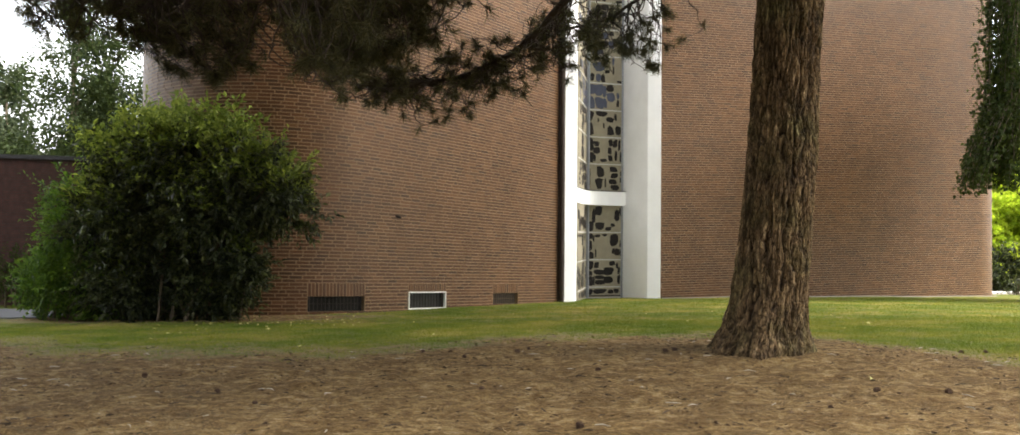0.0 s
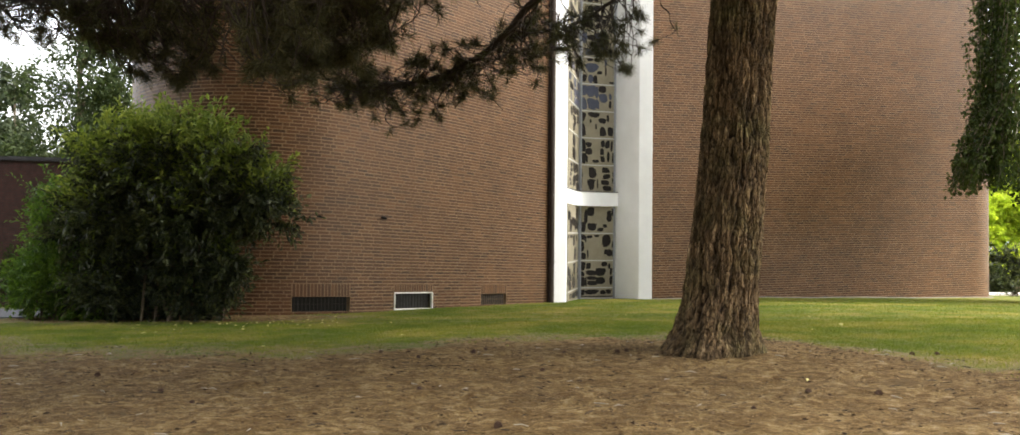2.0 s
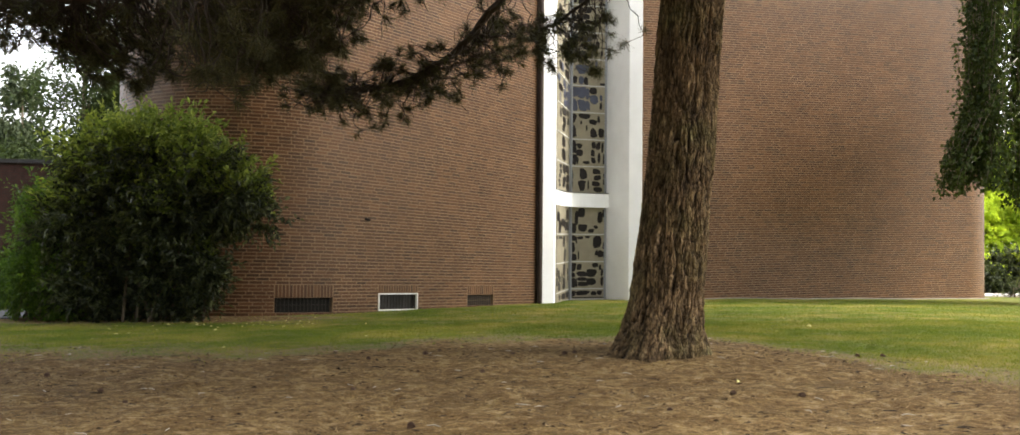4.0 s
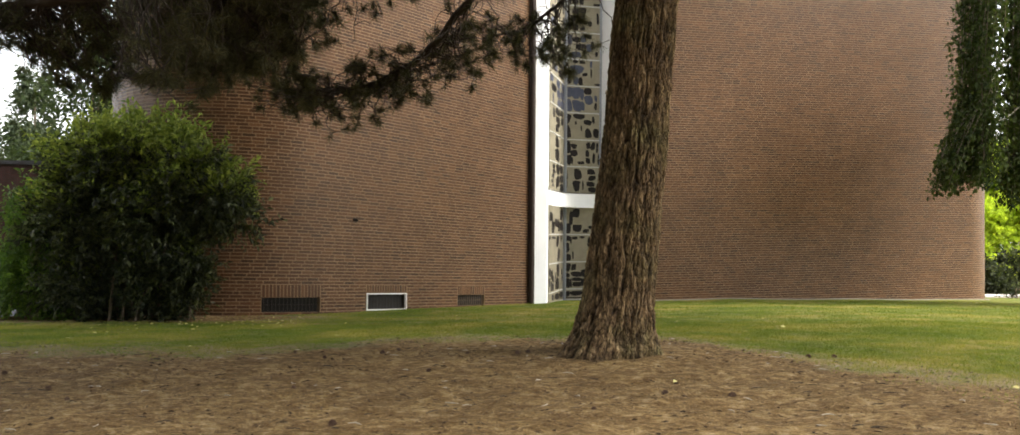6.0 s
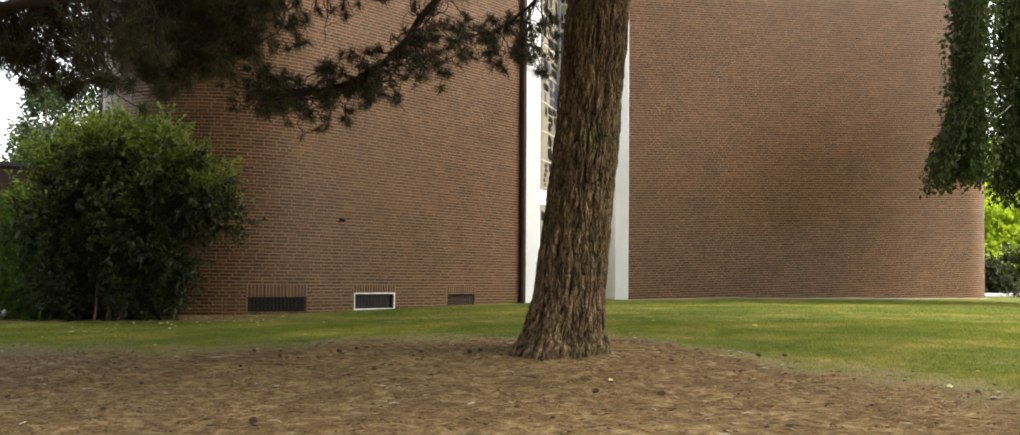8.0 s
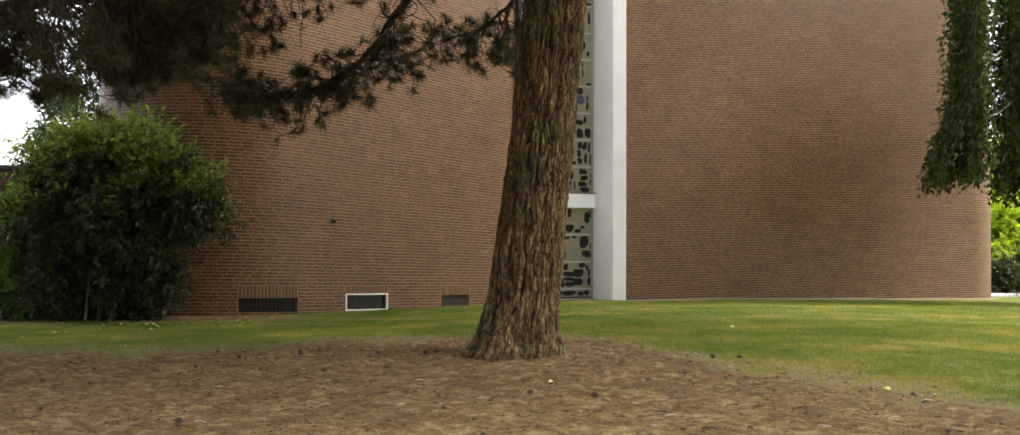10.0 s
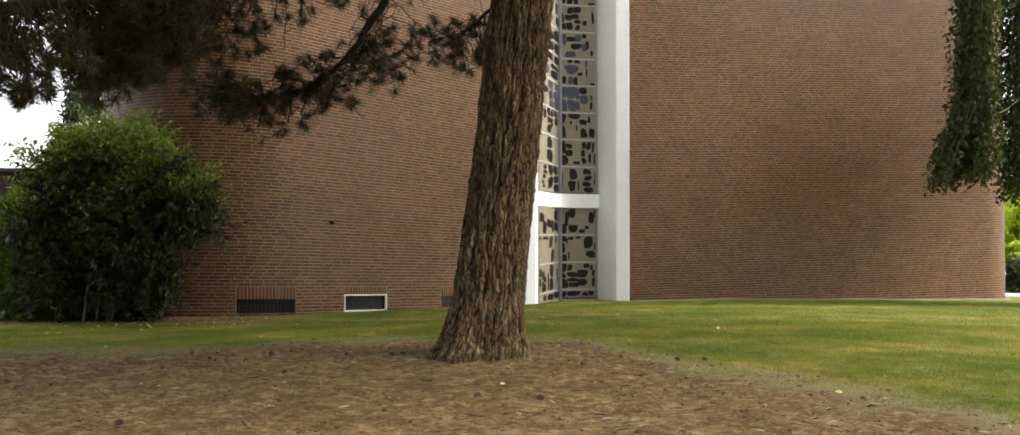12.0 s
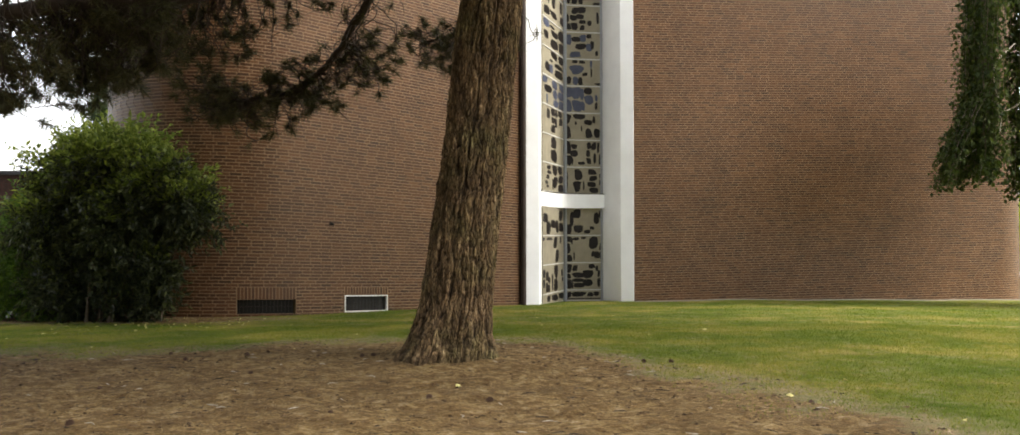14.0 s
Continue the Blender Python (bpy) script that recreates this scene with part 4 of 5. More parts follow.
    # clumps of foliage: middle, half sizes, tufts, limb that bears them
    clumps = [((-2.7, 7.2, 2.58), (0.48, 0.35, 0.32), 42, 2), ((-1.15, 5.85, 2.36), (0.40, 0.40, 0.50), 17, 3), ((-0.95, 6.65, 2.72), (0.5, 0.35, 0.42), 58, 2), ((-1.40, 6.75, 2.66), (0.46, 0.40, 0.48), 76, 2), ((-2.3, 6.95, 2.88), (0.55, 0.4, 0.26), 20, 2),
              ((-3.2, 7.2, 2.95), (0.60, 0.5, 0.42), 56, 2), ((-4.2, 7.5, 3.1), (0.5, 0.4, 0.4), 28, 2), ((-0.6, 6.4, 2.98), (0.42, 0.35, 0.22), 24, 2), ((-1.6, 6.9, 3.25), (1.2, 0.4, 0.16), 10, 2),
              ((-0.75, 9.2, 2.66), (0.85, 0.45, 0.48), 74, 0), ((0.15, 9.2, 2.9), (0.75, 0.45, 0.48), 66, 0), ((-1.6, 9.4, 2.8), (0.65, 0.45, 0.44), 54, 0), ((0.68, 9.1, 3.1), (0.45, 0.4, 0.46), 30, 0),
              ((-1.6, 9.3, 3.55), (0.9, 0.4, 0.4), 70, 4), ((-0.3, 9.1, 3.85), (0.6, 0.4, 0.35), 30, 4), ((0.85, 11.1, 3.80), (0.36, 0.35, 0.40), 26, 1), ((1.42, 10.6, 3.62), (0.38, 0.35, 0.48), 40, 1), ((1.95, 10.1, 3.45), (0.36, 0.35, 0.48), 36, 1),
              # unseen clumps from here on, placed to shade ground, trunk and walls
              ((5.0, 5.2, 5.2), (1.0, 1.0, 0.4), 40, 5), ((0.3, 3.9, 6.0), (1.2, 1.2, 0.4), 50, 6), ((4.9, 8.5, 7.0), (1.0, 1.0, 0.5), 40, 7), ((-2.2, 5.3, 6.3), (1.6, 1.0, 0.4), 60, 8)]
    for cx, cy, cz in ((2.6, 6.6, 7.4), (1.0, 5.4, 7.0), (4.0, 5.8, 7.2), (3.6, 8.2, 7.6), (1.2, 8.0, 7.6), (-0.6, 6.6, 6.8), (2.6, 4.2, 6.6), (-1.8, 7.8, 6.8), (0.2, 4.6, 6.4), (-2.8, 6.2, 6.4)):
        clumps.append(((cx, cy, cz), (1.1, 1.1, 0.55), 42, 8 if cx < 1 else 7))
    for cx, cy, cz in ((4.0, 8.6, 6.3), (5.2, 9.4, 7.0), (6.2, 10.6, 7.6), (3.4, 9.6, 6.6), (4.6, 11.0, 7.6), (2.4, 8.8, 6.0), (1.2, 9.8, 6.4)):
        clumps.append(((cx, cy, cz), (1.0, 1.0, 0.5), 90, 7))
    for cx, cy, cz in ((-2.5, 9.5, 5.7), (-1.2, 10.5, 6.1), (-3.2, 8.2, 5.8), (-0.6, 8.8, 5.7), (-4.2, 9.5, 6.3), (-3.0, 11.0, 6.5), (-4.6, 10.8, 6.6)):
        clumps.append(((cx, cy, cz), (0.9, 0.9, 0.45), 60, 4))
    for cx in (-0.4, 1.2, 2.8, 4.4, 6.0):
        for cy in (1.8, 3.4, 5.0):
            clumps.append(((cx + rng.normal(0, 0.3), cy + rng.normal(0, 0.3), 6.6 + 0.15 * cy + rng.normal(0, 0.4)), (1.0, 1.0, 0.5), 62, 5 if cx > 3.5 else 6))
    for cx, cy, cz, limb in ((5.6, 11.0, 11.2, 9), (4.4, 9.4, 10.8, 9), (3.2, 8.6, 12.0, 9), (6.4, 9.6, 11.6, 9), (-0.8, 10.2, 11.6, 10), (0.6, 9.0, 11.4, 10), (1.6, 7.8, 12.6, 10), (2.4, 10.6, 11.8, 10),
                             (7.0, 7.6, 12.6, 11), (5.4, 7.4, 12.4, 11), (4.0, 6.6, 13.2, 11), (2.9, 7.2, 14.2, 11), (-1.8, 8.4, 10.4, 10)):
        clumps.append(((cx, cy, cz), (1.3, 1.3, 0.6), 46, limb))
    twigs, needles = Pile(), Pile()
    for mid, half, count, limb in clumps:
        c = curves[limb]
        for _ in range(count if mid[2] > 4.6 or mid[1] < 8 else int(count * 0.7)):
            q = rng.normal(size=3)
            q = np.array(mid) + np.array(half) * q / np.linalg.norm(q) * rng.uniform(0.25, 1.0) ** 0.5
            near = np.argsort(np.linalg.norm(c - q, axis=1))[:7]
            root = c[rng.choice(near)]
            gap = np.linalg.norm(q - root)
            sag = np.array([rng.normal(0, 0.10), rng.normal(0, 0.10), rng.uniform(-0.20, 0.10)]) * min(1.2, gap)
            m1, m2 = root * 0.62 + q * 0.38 + sag, root * 0.25 + q * 0.75 + sag * 1.1 + rng.normal(0, 0.035, 3)
            w = bend([root, m1, m2, q], 12)
            w[1:-1] += rng.normal(0, 0.016, (10, 3))
            v, f = tube(w - sh, np.linspace(0.0095, 0.0035, 12), 4)
            twigs.add(v, f)
            for fork in range(rng.integers(1, 4)):
                k = rng.integers(5, 11)
                e = w[k] + unit(rng.normal(size=3) + np.array([0, 0, -0.2])) * rng.uniform(0.10, 0.24)
                w2 = bend([w[k], (w[k] + e) / 2 + rng.normal(0, 0.025, 3), e], 6)
                v, f = tube(w2 - sh, np.linspace(0.006, 0.0032, 6), 3)
                twigs.add(v, f)
                if rng.random() < (0.62 if mid[1] < 8 else 0.22):
                    tuft(needles, w2 - sh, rng, 44, 1.0 if mid[2] < 4.6 else 3.0)
            tuft(needles, w - sh, rng, 105, 1.0 if mid[2] < 4.6 else 3.0)
    for limb, count in ((0, 84), (2, 60), (3, 16), (4, 80), (1, 24)):     # bare curled shoots
        c = curves[limb]
        for _ in range(count):
            k = rng.integers(10, 33)
            p, d = c[k].copy(), unit(rng.normal(size=3) + np.array([0, 0, -0.5]))
            turn = unit(rng.normal(size=3)) * rng.uniform(0.12, 0.42)
            path = [p.copy()]
            for q in range(16):
                d = unit(d + np.cross(turn, d) + rng.normal(0, 0.10, 3) + np.array([0, 0, -0.03]))
                p = p + d * rng.uniform(0.022, 0.038)
                path.append(p.copy())
            v, f = tube(np.array(path) - sh, np.linspace(0.0075, 0.0028, 17), 4)
            twigs.add(v, f)
            if rng.random() < 0.35:
                tuft(needles, np.array(path) - sh, rng, 60)
    part_mesh("twig_mass", twigs.mesh("twig_mass", TWIG, True), pine, "curled bare brown twigs", "stuff")
    part_mesh("needle_foliage", needles.mesh("needle_foliage", NEEDLE), pine, "dark green needle tufts", "stuff")


def tuft(pile, w, rng, n, size=1.0):
    """A brush of needles round the end of a twig."""
    end, ax = w[-1], unit(w[-1] - w[-3])
    k = rng.uniform(0, 1, n)
    P = end - ax * (k * 0.085 * size)[:, None]
    D = unit(rng.normal(size=(n, 3)) + ax * 0.75)
    L = rng.uniform(0.075, 0.130, n)[:, None] * size
    S = unit(np.cross(D, rng.normal(size=(n, 3)))) * 0.0026 * size
    T = P + D * L + np.array([0, 0, -0.006])
    V = np.stack([P - S, P + S, T + S * 0.4, T - S * 0.4], 1)
    pile.add(V.reshape(-1, 3), np.arange(4 * n).reshape(n, 4))


build_pine()

# ---------------------------------------------------------------- shrubs


def shrub(name, at, blobs, shoots, mat, label, seed, leaf=0.085, stems=16, toplit=None, category="shrub", per=13, inner=0.35):
    """Stems from the ground, and leafy shoots that stand out of uneven masses."""
    rng = np.random.default_rng(seed)
    base = np.array([at[0], at[1], float(ground_z(*at)) - 0.03])
    top = thing(name, label, category, at=tuple(base))
    lumps = []
    for m, h in blobs:
        for _ in range(13):
            e = unit(rng.normal(size=3))
            lumps.append((np.array(m) + np.array(h) * e * rng.uniform(0.58, 0.86), np.array(h) * rng.uniform(0.15, 0.30) + 0.05))
        lumps.append((np.array(m), np.array(h) * 0.60))
    blobs = lumps
    vol = np.array([b[1][0] * b[1][1] * b[1][2] for b in blobs]) ** (2 / 3)
    pick = rng.choice(len(blobs), shoots, p=vol / vol.sum())
    C = np.array([b[0] for b in blobs])[pick]
    H = np.array([b[1] for b in blobs])[pick]
    q = unit(rng.normal(size=(shoots, 3)))
    r = np.where(rng.random(shoots) < inner, rng.uniform(0.35, 0.85, shoots), rng.uniform(0.86, 1.03, shoots))
    P = C + H * q * r[:, None]
    keep = P[:, 2] > ground_z(P[:, 0], P[:, 1]) + 0.04
    P, q = P[keep], q[keep]
    D = unit(q + rng.normal(0, 0.35, P.shape) + np.array([0, 0, 0.45]))
    L = rng.uniform(0.14, 0.42, len(P)) * (1 + 0.7 * np.clip(q[:, 2], 0, 1) * (P[:, 2] > 1.5))
    u = np.linspace(0.08, 1.0, per)
    A = P[:, None] + D[:, None] * (L[:, None] * u[None])[..., None] + np.array([0, 0, -1.0]) * (0.16 * L[:, None] * u[None] ** 2)[..., None]
    A = (A + rng.normal(0, 0.012, A.shape)).reshape(-1, 3)
    DD = unit(np.repeat(D, per, 0) * 0.75 + rng.normal(0, 0.60, A.shape) + np.array([0, 0, -0.25]))
    size = leaf * rng.uniform(0.6, 1.25, len(A))
    # higher leaves take the paler material: sunlight on top put into colour
    on_top = (np.repeat(q[:, 2], per) + 0.45 * (A[:, 2] - 1.9) + rng.normal(0, 0.3, len(A)) > 0.30) if toplit else np.zeros(len(A), bool)
    for mask, m, nm in ((~on_top, mat, "foliage"), (on_top, toplit, "toplit_foliage")):
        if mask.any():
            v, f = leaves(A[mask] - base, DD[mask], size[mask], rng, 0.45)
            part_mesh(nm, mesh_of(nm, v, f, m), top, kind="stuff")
    for _ in range(stems):
        b = blobs[rng.integers(len(blobs))]
        e = np.array(b[0]) + np.array(b[1]) * unit(rng.normal(size=3)) * 0.75
        s = np.array([at[0] + rng.normal(0, 0.28), at[1] + rng.normal(0, 0.18), 0])
        s[2] = float(ground_z(s[0], s[1])) - 0.05
        w = bend([s, s * 0.6 + e * 0.4 + np.array([0, 0, 0.35]), e], 12)
        v, f = tube(w - base, np.linspace(0.026, 0.006, 12), 6)
        part_mesh("stem", mesh_of("stem", v, f, STEM, True), top)
    return top


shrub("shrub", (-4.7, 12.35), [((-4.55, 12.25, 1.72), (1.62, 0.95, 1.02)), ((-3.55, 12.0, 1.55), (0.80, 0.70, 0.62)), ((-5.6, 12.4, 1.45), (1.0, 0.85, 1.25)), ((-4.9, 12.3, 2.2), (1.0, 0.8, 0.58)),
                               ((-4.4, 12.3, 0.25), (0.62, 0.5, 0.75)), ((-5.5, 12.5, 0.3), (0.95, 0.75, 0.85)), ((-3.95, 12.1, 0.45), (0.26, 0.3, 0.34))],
      6400, SHRUB, "large dark green leafy shrub before the brick wall", 5, 0.108, 22, SHRUB_TOPLIT)
shrub("shrub", (-6.95, 12.9), [((-6.85, 12.9, 0.70), (0.72, 0.6, 0.90)), ((-6.5, 12.8, 0.12), (0.80, 0.6, 0.62)), ((-7.15, 13.0, 0.15), (0.5, 0.5, 0.55))],
      2600, SHRUB_LOW, "lower bright green shrub beside the large shrub", 6, 0.08, 10)
shrub("shrub", (-10.2, 16.9), [((-10.6, 16.9, 0.0), (1.6, 0.6, 0.75)), ((-8.7, 17.0, 0.0), (1.2, 0.6, 0.7))], 700, BEECH, "dark clipped shrub at the foot of the annex", 7, 0.07, 6)


# ---------------------------------------------------------------- weeping beech
def build_beech():
    rng = np.random.default_rng(31)
    bx, by = 14.9, 19.0
    base = np.array([bx, by, float(ground_z(bx, by)) - 0.05])
    top = thing("weeping_beech", "weeping beech with long curtains of dark hanging leaves", "tree", at=tuple(base))
    w = bend([(bx, by, base[2]), (bx - 0.1, by - 0.1, 3), (bx - 0.3, by - 0.2, 8.0)], 20)
    v, f = tube(w - base, np.linspace(0.34, 0.16, 20), 14)
    part_mesh("trunk", mesh_of("trunk", v, f, STEM, True), top)
    arms = [((bx - 0.3, by - 0.2, 7.6), (12.6, 18.0, 9.0), (10.9, 17.3, 8.4)), ((bx - 0.3, by - 0.2, 7.0), (13.3, 17.6, 8.2), (12.3, 17.2, 7.9)), ((bx - 0.3, by - 0.2, 7.9), (14.5, 17.6, 8.8), (14.2, 16.8, 8.3))]
    for a in arms:
        c = bend(a, 16)
        v, f = tube(c - base, np.linspace(0.11, 0.04, 16), 8)
        part_mesh("limb", mesh_of("limb", v, f, STEM, True), top)
    # curtains: x range, y, bottom, strands
    stems, A, D = Pile(), [], []
    for x0, x1, y0, low, n in ((10.74, 11.06, 16.9, 2.05, 58), (10.08, 10.85, 17.0, 1.9, 56), (11.62, 12.4, 17.2, 1.65, 66), (13.1, 14.4, 17.3, 1.4, 50)):
        for _ in range(n):
            x, y = rng.uniform(x0, x1), y0 + rng.normal(0, 0.28)
            lo = low + abs(rng.normal(0, 0.28)) + (0.5 if rng.random() < 0.15 else 0)
            if x0 == 10.08:
                p = bend([(x * 0.3 + 7.9, y, 4.2), (x * 0.6 + 4.46, y, 3.3), (x * 0.9 + 1.1, y, 2.6), (x - 0.1 * rng.random(), y, lo)], 16)
            else:
                flare = rng.normal(0, 0.10)
                p = bend([(x * 0.8 + 0.2 * (x0 + x1) / 2 + 0.1, y, 8.3), (x + 0.05, y, 5.8), (x, y + rng.normal(0, 0.06), 3.9), (x + flare, y, lo)], 26)
            p[1:] += np.cumsum(rng.normal(0, 0.013, (len(p) - 1, 3)) * np.array([1, 1, 0]), 0)
            v, f = tube(p - base, np.linspace(0.009, 0.003, len(p)), 3)
            stems.add(v, f)
            m = int(np.linalg.norm(p[0] - p[-1]) / 0.027)
            t = rng.uniform(0, len(p) - 1.01, m)
            i = t.astype(int)
            q = p[i] + (p[i + 1] - p[i]) * (t - i)[:, None]
            A.append(q + rng.normal(0, 0.06, q.shape))
            D.append(rng.normal(0, 0.6, q.shape) + np.array([0, 0, -0.75]))
    A, D = np.concatenate(A), np.concatenate(D)
    # unseen crown masses, added to shade the lower part of the east wall
    crown, dirs = [], []
    for cx, cy, cz, hx, hz, n in ((15.0, 18.5, 8.2, 1.6, 1.5, 4600), (14.9, 19.3, 6.2, 1.2, 1.5, 3600), (16.2, 17.0, 7.4, 1.7, 1.6, 4200), (15.8, 19.0, 4.2, 1.4, 1.6, 3600), (15.6, 17.0, 3.4, 1.5, 1.6, 3600)):
        sub = np.array([cx, cy, cz]) + unit(rng.normal(size=(18, 3))) * np.array([hx, hx, hz]) * rng.uniform(0.3, 1.0, (18, 1))
        q = sub[rng.integers(18, size=n)] + rng.normal(0, 0.26, (n, 3)) * np.array([hx, hx, hz]) * 0.7
        crown.append(q)
        dirs.append(rng.normal(0, 0.7, q.shape) + np.array([0, 0, -0.6]))
        c = bend([(bx - 0.2, by - 0.1, 5.0), ((bx + cx) / 2, (by + cy) / 2, max(6.0, cz)), (cx, cy, cz)], 10)
        v, f = tube(c - base, np.linspace(0.10, 0.03, 10), 7)
        part_mesh("limb", mesh_of("limb", v, f, STEM, True), top)
    crown, dirs = np.concatenate(crown), np.concatenate(dirs)
    v, f = leaves(crown - base, dirs, 0.24 * rng.uniform(0.6, 1.2, len(crown)), rng, 0.66)
    part_mesh("crown", mesh_of("crown", v, f, BEECH), top, kind="stuff")
    part_mesh("hanging_twig_mass", stems.mesh("hanging_twig_mass", STEM), top, kind="stuff")
    v, f = leaves(A - base, D, 0.11 * rng.uniform(0.6, 1.2, len(A)), rng, 0.66)
    part_mesh("foliage", mesh_of("foliage", v, f, BEECH), top, kind="stuff")
    for pts in ([(11.35, 16.45, 4.75), (10.98, 16.4, 4.35), (10.95, 16.4, 3.9), (11.08, 16.42, 3.5), (11.05, 16.45, 3.0)], [(10.95, 16.75, 2.85), (10.6, 16.72, 2.62), (10.4, 16.7, 2.45)], [(11.8, 16.9, 3.8), (11.5, 16.9, 3.55), (11.2, 16.9, 3.45)]):
        c = bend(pts, 16)
        v, f = tube(c - base, np.linspace(0.016, 0.007, 16), 6)
        part_mesh("dead_branch", mesh_of("dead_branch", v, f, DEADWOOD, True), top, "pale bare hanging branch")


build_beech()


# ---------------------------------------------------------------- far trees, added shade trees and hedges
def far_tree(name, at, height, masses, count, leaf, mat, label, seed, trunk=0.22):
    rng = np.random.default_rng(seed)
    base = np.array([at[0], at[1], float(ground_z(*at)) - 0.1])
    top = thing(name, label, "tree", "trees behind the church", at=tuple(base))
    w = bend([(0, 0, 0), (0.1, 0, height * 0.4), (-0.1, 0.1, height * 0.92)], 14)
    v, f = tube(w, np.linspace(trunk, 0.03, 14), 9)
    part_mesh("trunk", mesh_of("trunk", v, f, STEM, True), top)
    A, D = [], []
    total = sum(m[1][0] * m[1][2] for m in masses)
    for mid, half in masses:
        n = int(count * half[0] * half[2] / total)
        e = np.array(mid)
        c = bend([(0, 0, min(mid[2], height) * 0.55), (mid[0] * 0.5, mid[1] * 0.5, mid[2] * 0.85), e], 8)
        v, f = tube(c, np.linspace(trunk * 0.35, 0.02, 8), 6)
        part_mesh("limb", mesh_of("limb", v, f, STEM, True), top)
        sub = e + np.array(half) * unit(rng.normal(size=(14, 3))) * rng.uniform(0.4, 1.0, (14, 1))
        q = sub[rng.integers(14, size=n)] + rng.normal(0, 0.24, (n, 3)) * np.array(half)
        A.append(q)
        D.append(unit(q - e) + rng.normal(0, 0.8, q.shape) + np.array([0, 0, -0.3]))
    A, D = np.concatenate(A), np.concatenate(D)
    v, f = leaves(A, D, leaf * rng.uniform(0.6, 1.2, len(A)), rng, 0.6)
    part_mesh("crown", mesh_of("crown", v, f, mat), top, kind="stuff")


far_tree("tree", (-22.6, 42), 15.5, [((0.5, 0, 9.6), (3.0, 2.2, 1.9)), ((2.4, 0, 6.4), (2.8, 2.0, 1.9)), ((-1.2, 0, 6.8), (2.6, 2.0, 1.9)), ((0.9, 0, 12.6), (2.2, 1.8, 1.6)), ((3.0, 0.3, 10.4), (2.2, 1.8, 1.8)), ((0.5, 0, 14.6), (1.4, 1.2, 1.0))], 25000, 0.23, FAR, "leafy green tree behind the annex", 41, 0.3)
far_tree("tree", (-31.0, 50), 14.0, [((0, 0, 4.2), (2.9, 2.2, 2.4)), ((0.2, 0, 7.4), (2.5, 2.0, 2.0)), ((-0.1, 0, 10.2), (1.9, 1.4, 1.7)), ((0, 0, 12.6), (1.1, 0.9, 1.3))], 20000, 0.30, CONIFER, "grey-green hazy conifer behind the annex", 42, 0.3)
far_tree("tree", (-27.0, 52), 13.0, [((0, 0, 4.6), (3.2, 2.0, 2.4)), ((0.9, 0, 7.8), (2.6, 1.8, 1.9)), ((-1.4, 0, 6.8), (2.0, 1.6, 1.8)), ((0.3, 0, 11.4), (1.6, 1.4, 1.8))], 11000, 0.36, CONIFER, "grey-green hazy conifer behind the annex", 43, 0.3)
far_tree("tree", (-38, 52), 7.0, [((0, 0, 3.0), (4.0, 2.2, 1.6)), ((0.8, 0, 4.6), (2.8, 2.0, 1.3)), ((2.8, 0, 4.2), (2.2, 1.6, 1.3)), ((-1.4, 0, 5.2), (1.6, 1.4, 0.9))], 7000, 0.36, CONIFER, "distant grey-green tree against bright sky", 44, 0.3)
far_tree("tree", (27, 40), 10, [((0, 0, 4.8), (3.0, 2.0, 2.0)), ((-2.0, 0, 6.6), (2.4, 1.8, 1.6)), ((1.6, 0, 7.6), (2.4, 1.8, 1.6)), ((-3.4, 0, 4.2), (1.8, 1.4, 1.6))], 15000, 0.34, SUNLEAF, "sunlit yellow-green tree behind the drive", 45)
# Unseen trees beside and behind the camera, added to block sky and sun.
for k, (x, y, h, r) in enumerate(((-11.0, 4.6, 12, 3.0), (-10.5, 1.0, 13, 4.2), (-5.0, -4.5, 14, 4.0), (-14.5, 4, 13, 4.0), (1.5, -8.5, 12, 3.4), (9, -13, 13, 3.8), (18, -14, 13, 4.0), (4.5, -16, 14, 4.0))):
    far_tree("tree", (x, y), h, [((0, 0, h * 0.32), (r, r, 2.4)), ((r * 0.5, 0, h * 0.6), (r * 0.8, r * 0.8, 2.4)), ((-r * 0.5, 0.5, h * 0.55), (r * 0.8, r * 0.8, 2.4)), ((0, 0, h * 0.86), (r * 0.7, r * 0.7, 1.8))],
             9000, 0.42, FAR, "added unseen broad leafy tree that blocks sky and sun", 80 + k, 0.3)
# More unseen trees; crowns set where they shade lawn, shrub and walls.
far_tree("tree", (-9.2, 6.2), 11, [((3.3, 2.5, 9.0), (1.7, 1.6, 1.1)), ((1.5, 1.2, 9.6), (1.8, 1.6, 1.2)), ((4.6, 3.4, 8.4), (1.6, 1.4, 1.0)), ((5.8, 4.9, 8.7), (1.6, 1.5, 1.0))],
         15000, 0.25, FAR, "added unseen tall leafy tree, its high crown placed for shade", 95, 0.28)
far_tree("tree", (12.8, 12.4), 17.0, [((0, 0, 12.0), (2.6, 2.6, 1.6)), ((0.6, 1.6, 14.0), (2.2, 2.2, 1.6)), ((-0.6, -1.4, 13.6), (2.2, 2.2, 1.6)), ((0, 0, 16.0), (2.0, 2.0, 1.4))],
         22000, 0.28, FAR, "added unseen tall leafy tree, its high crown placed for shade", 97, 0.28)
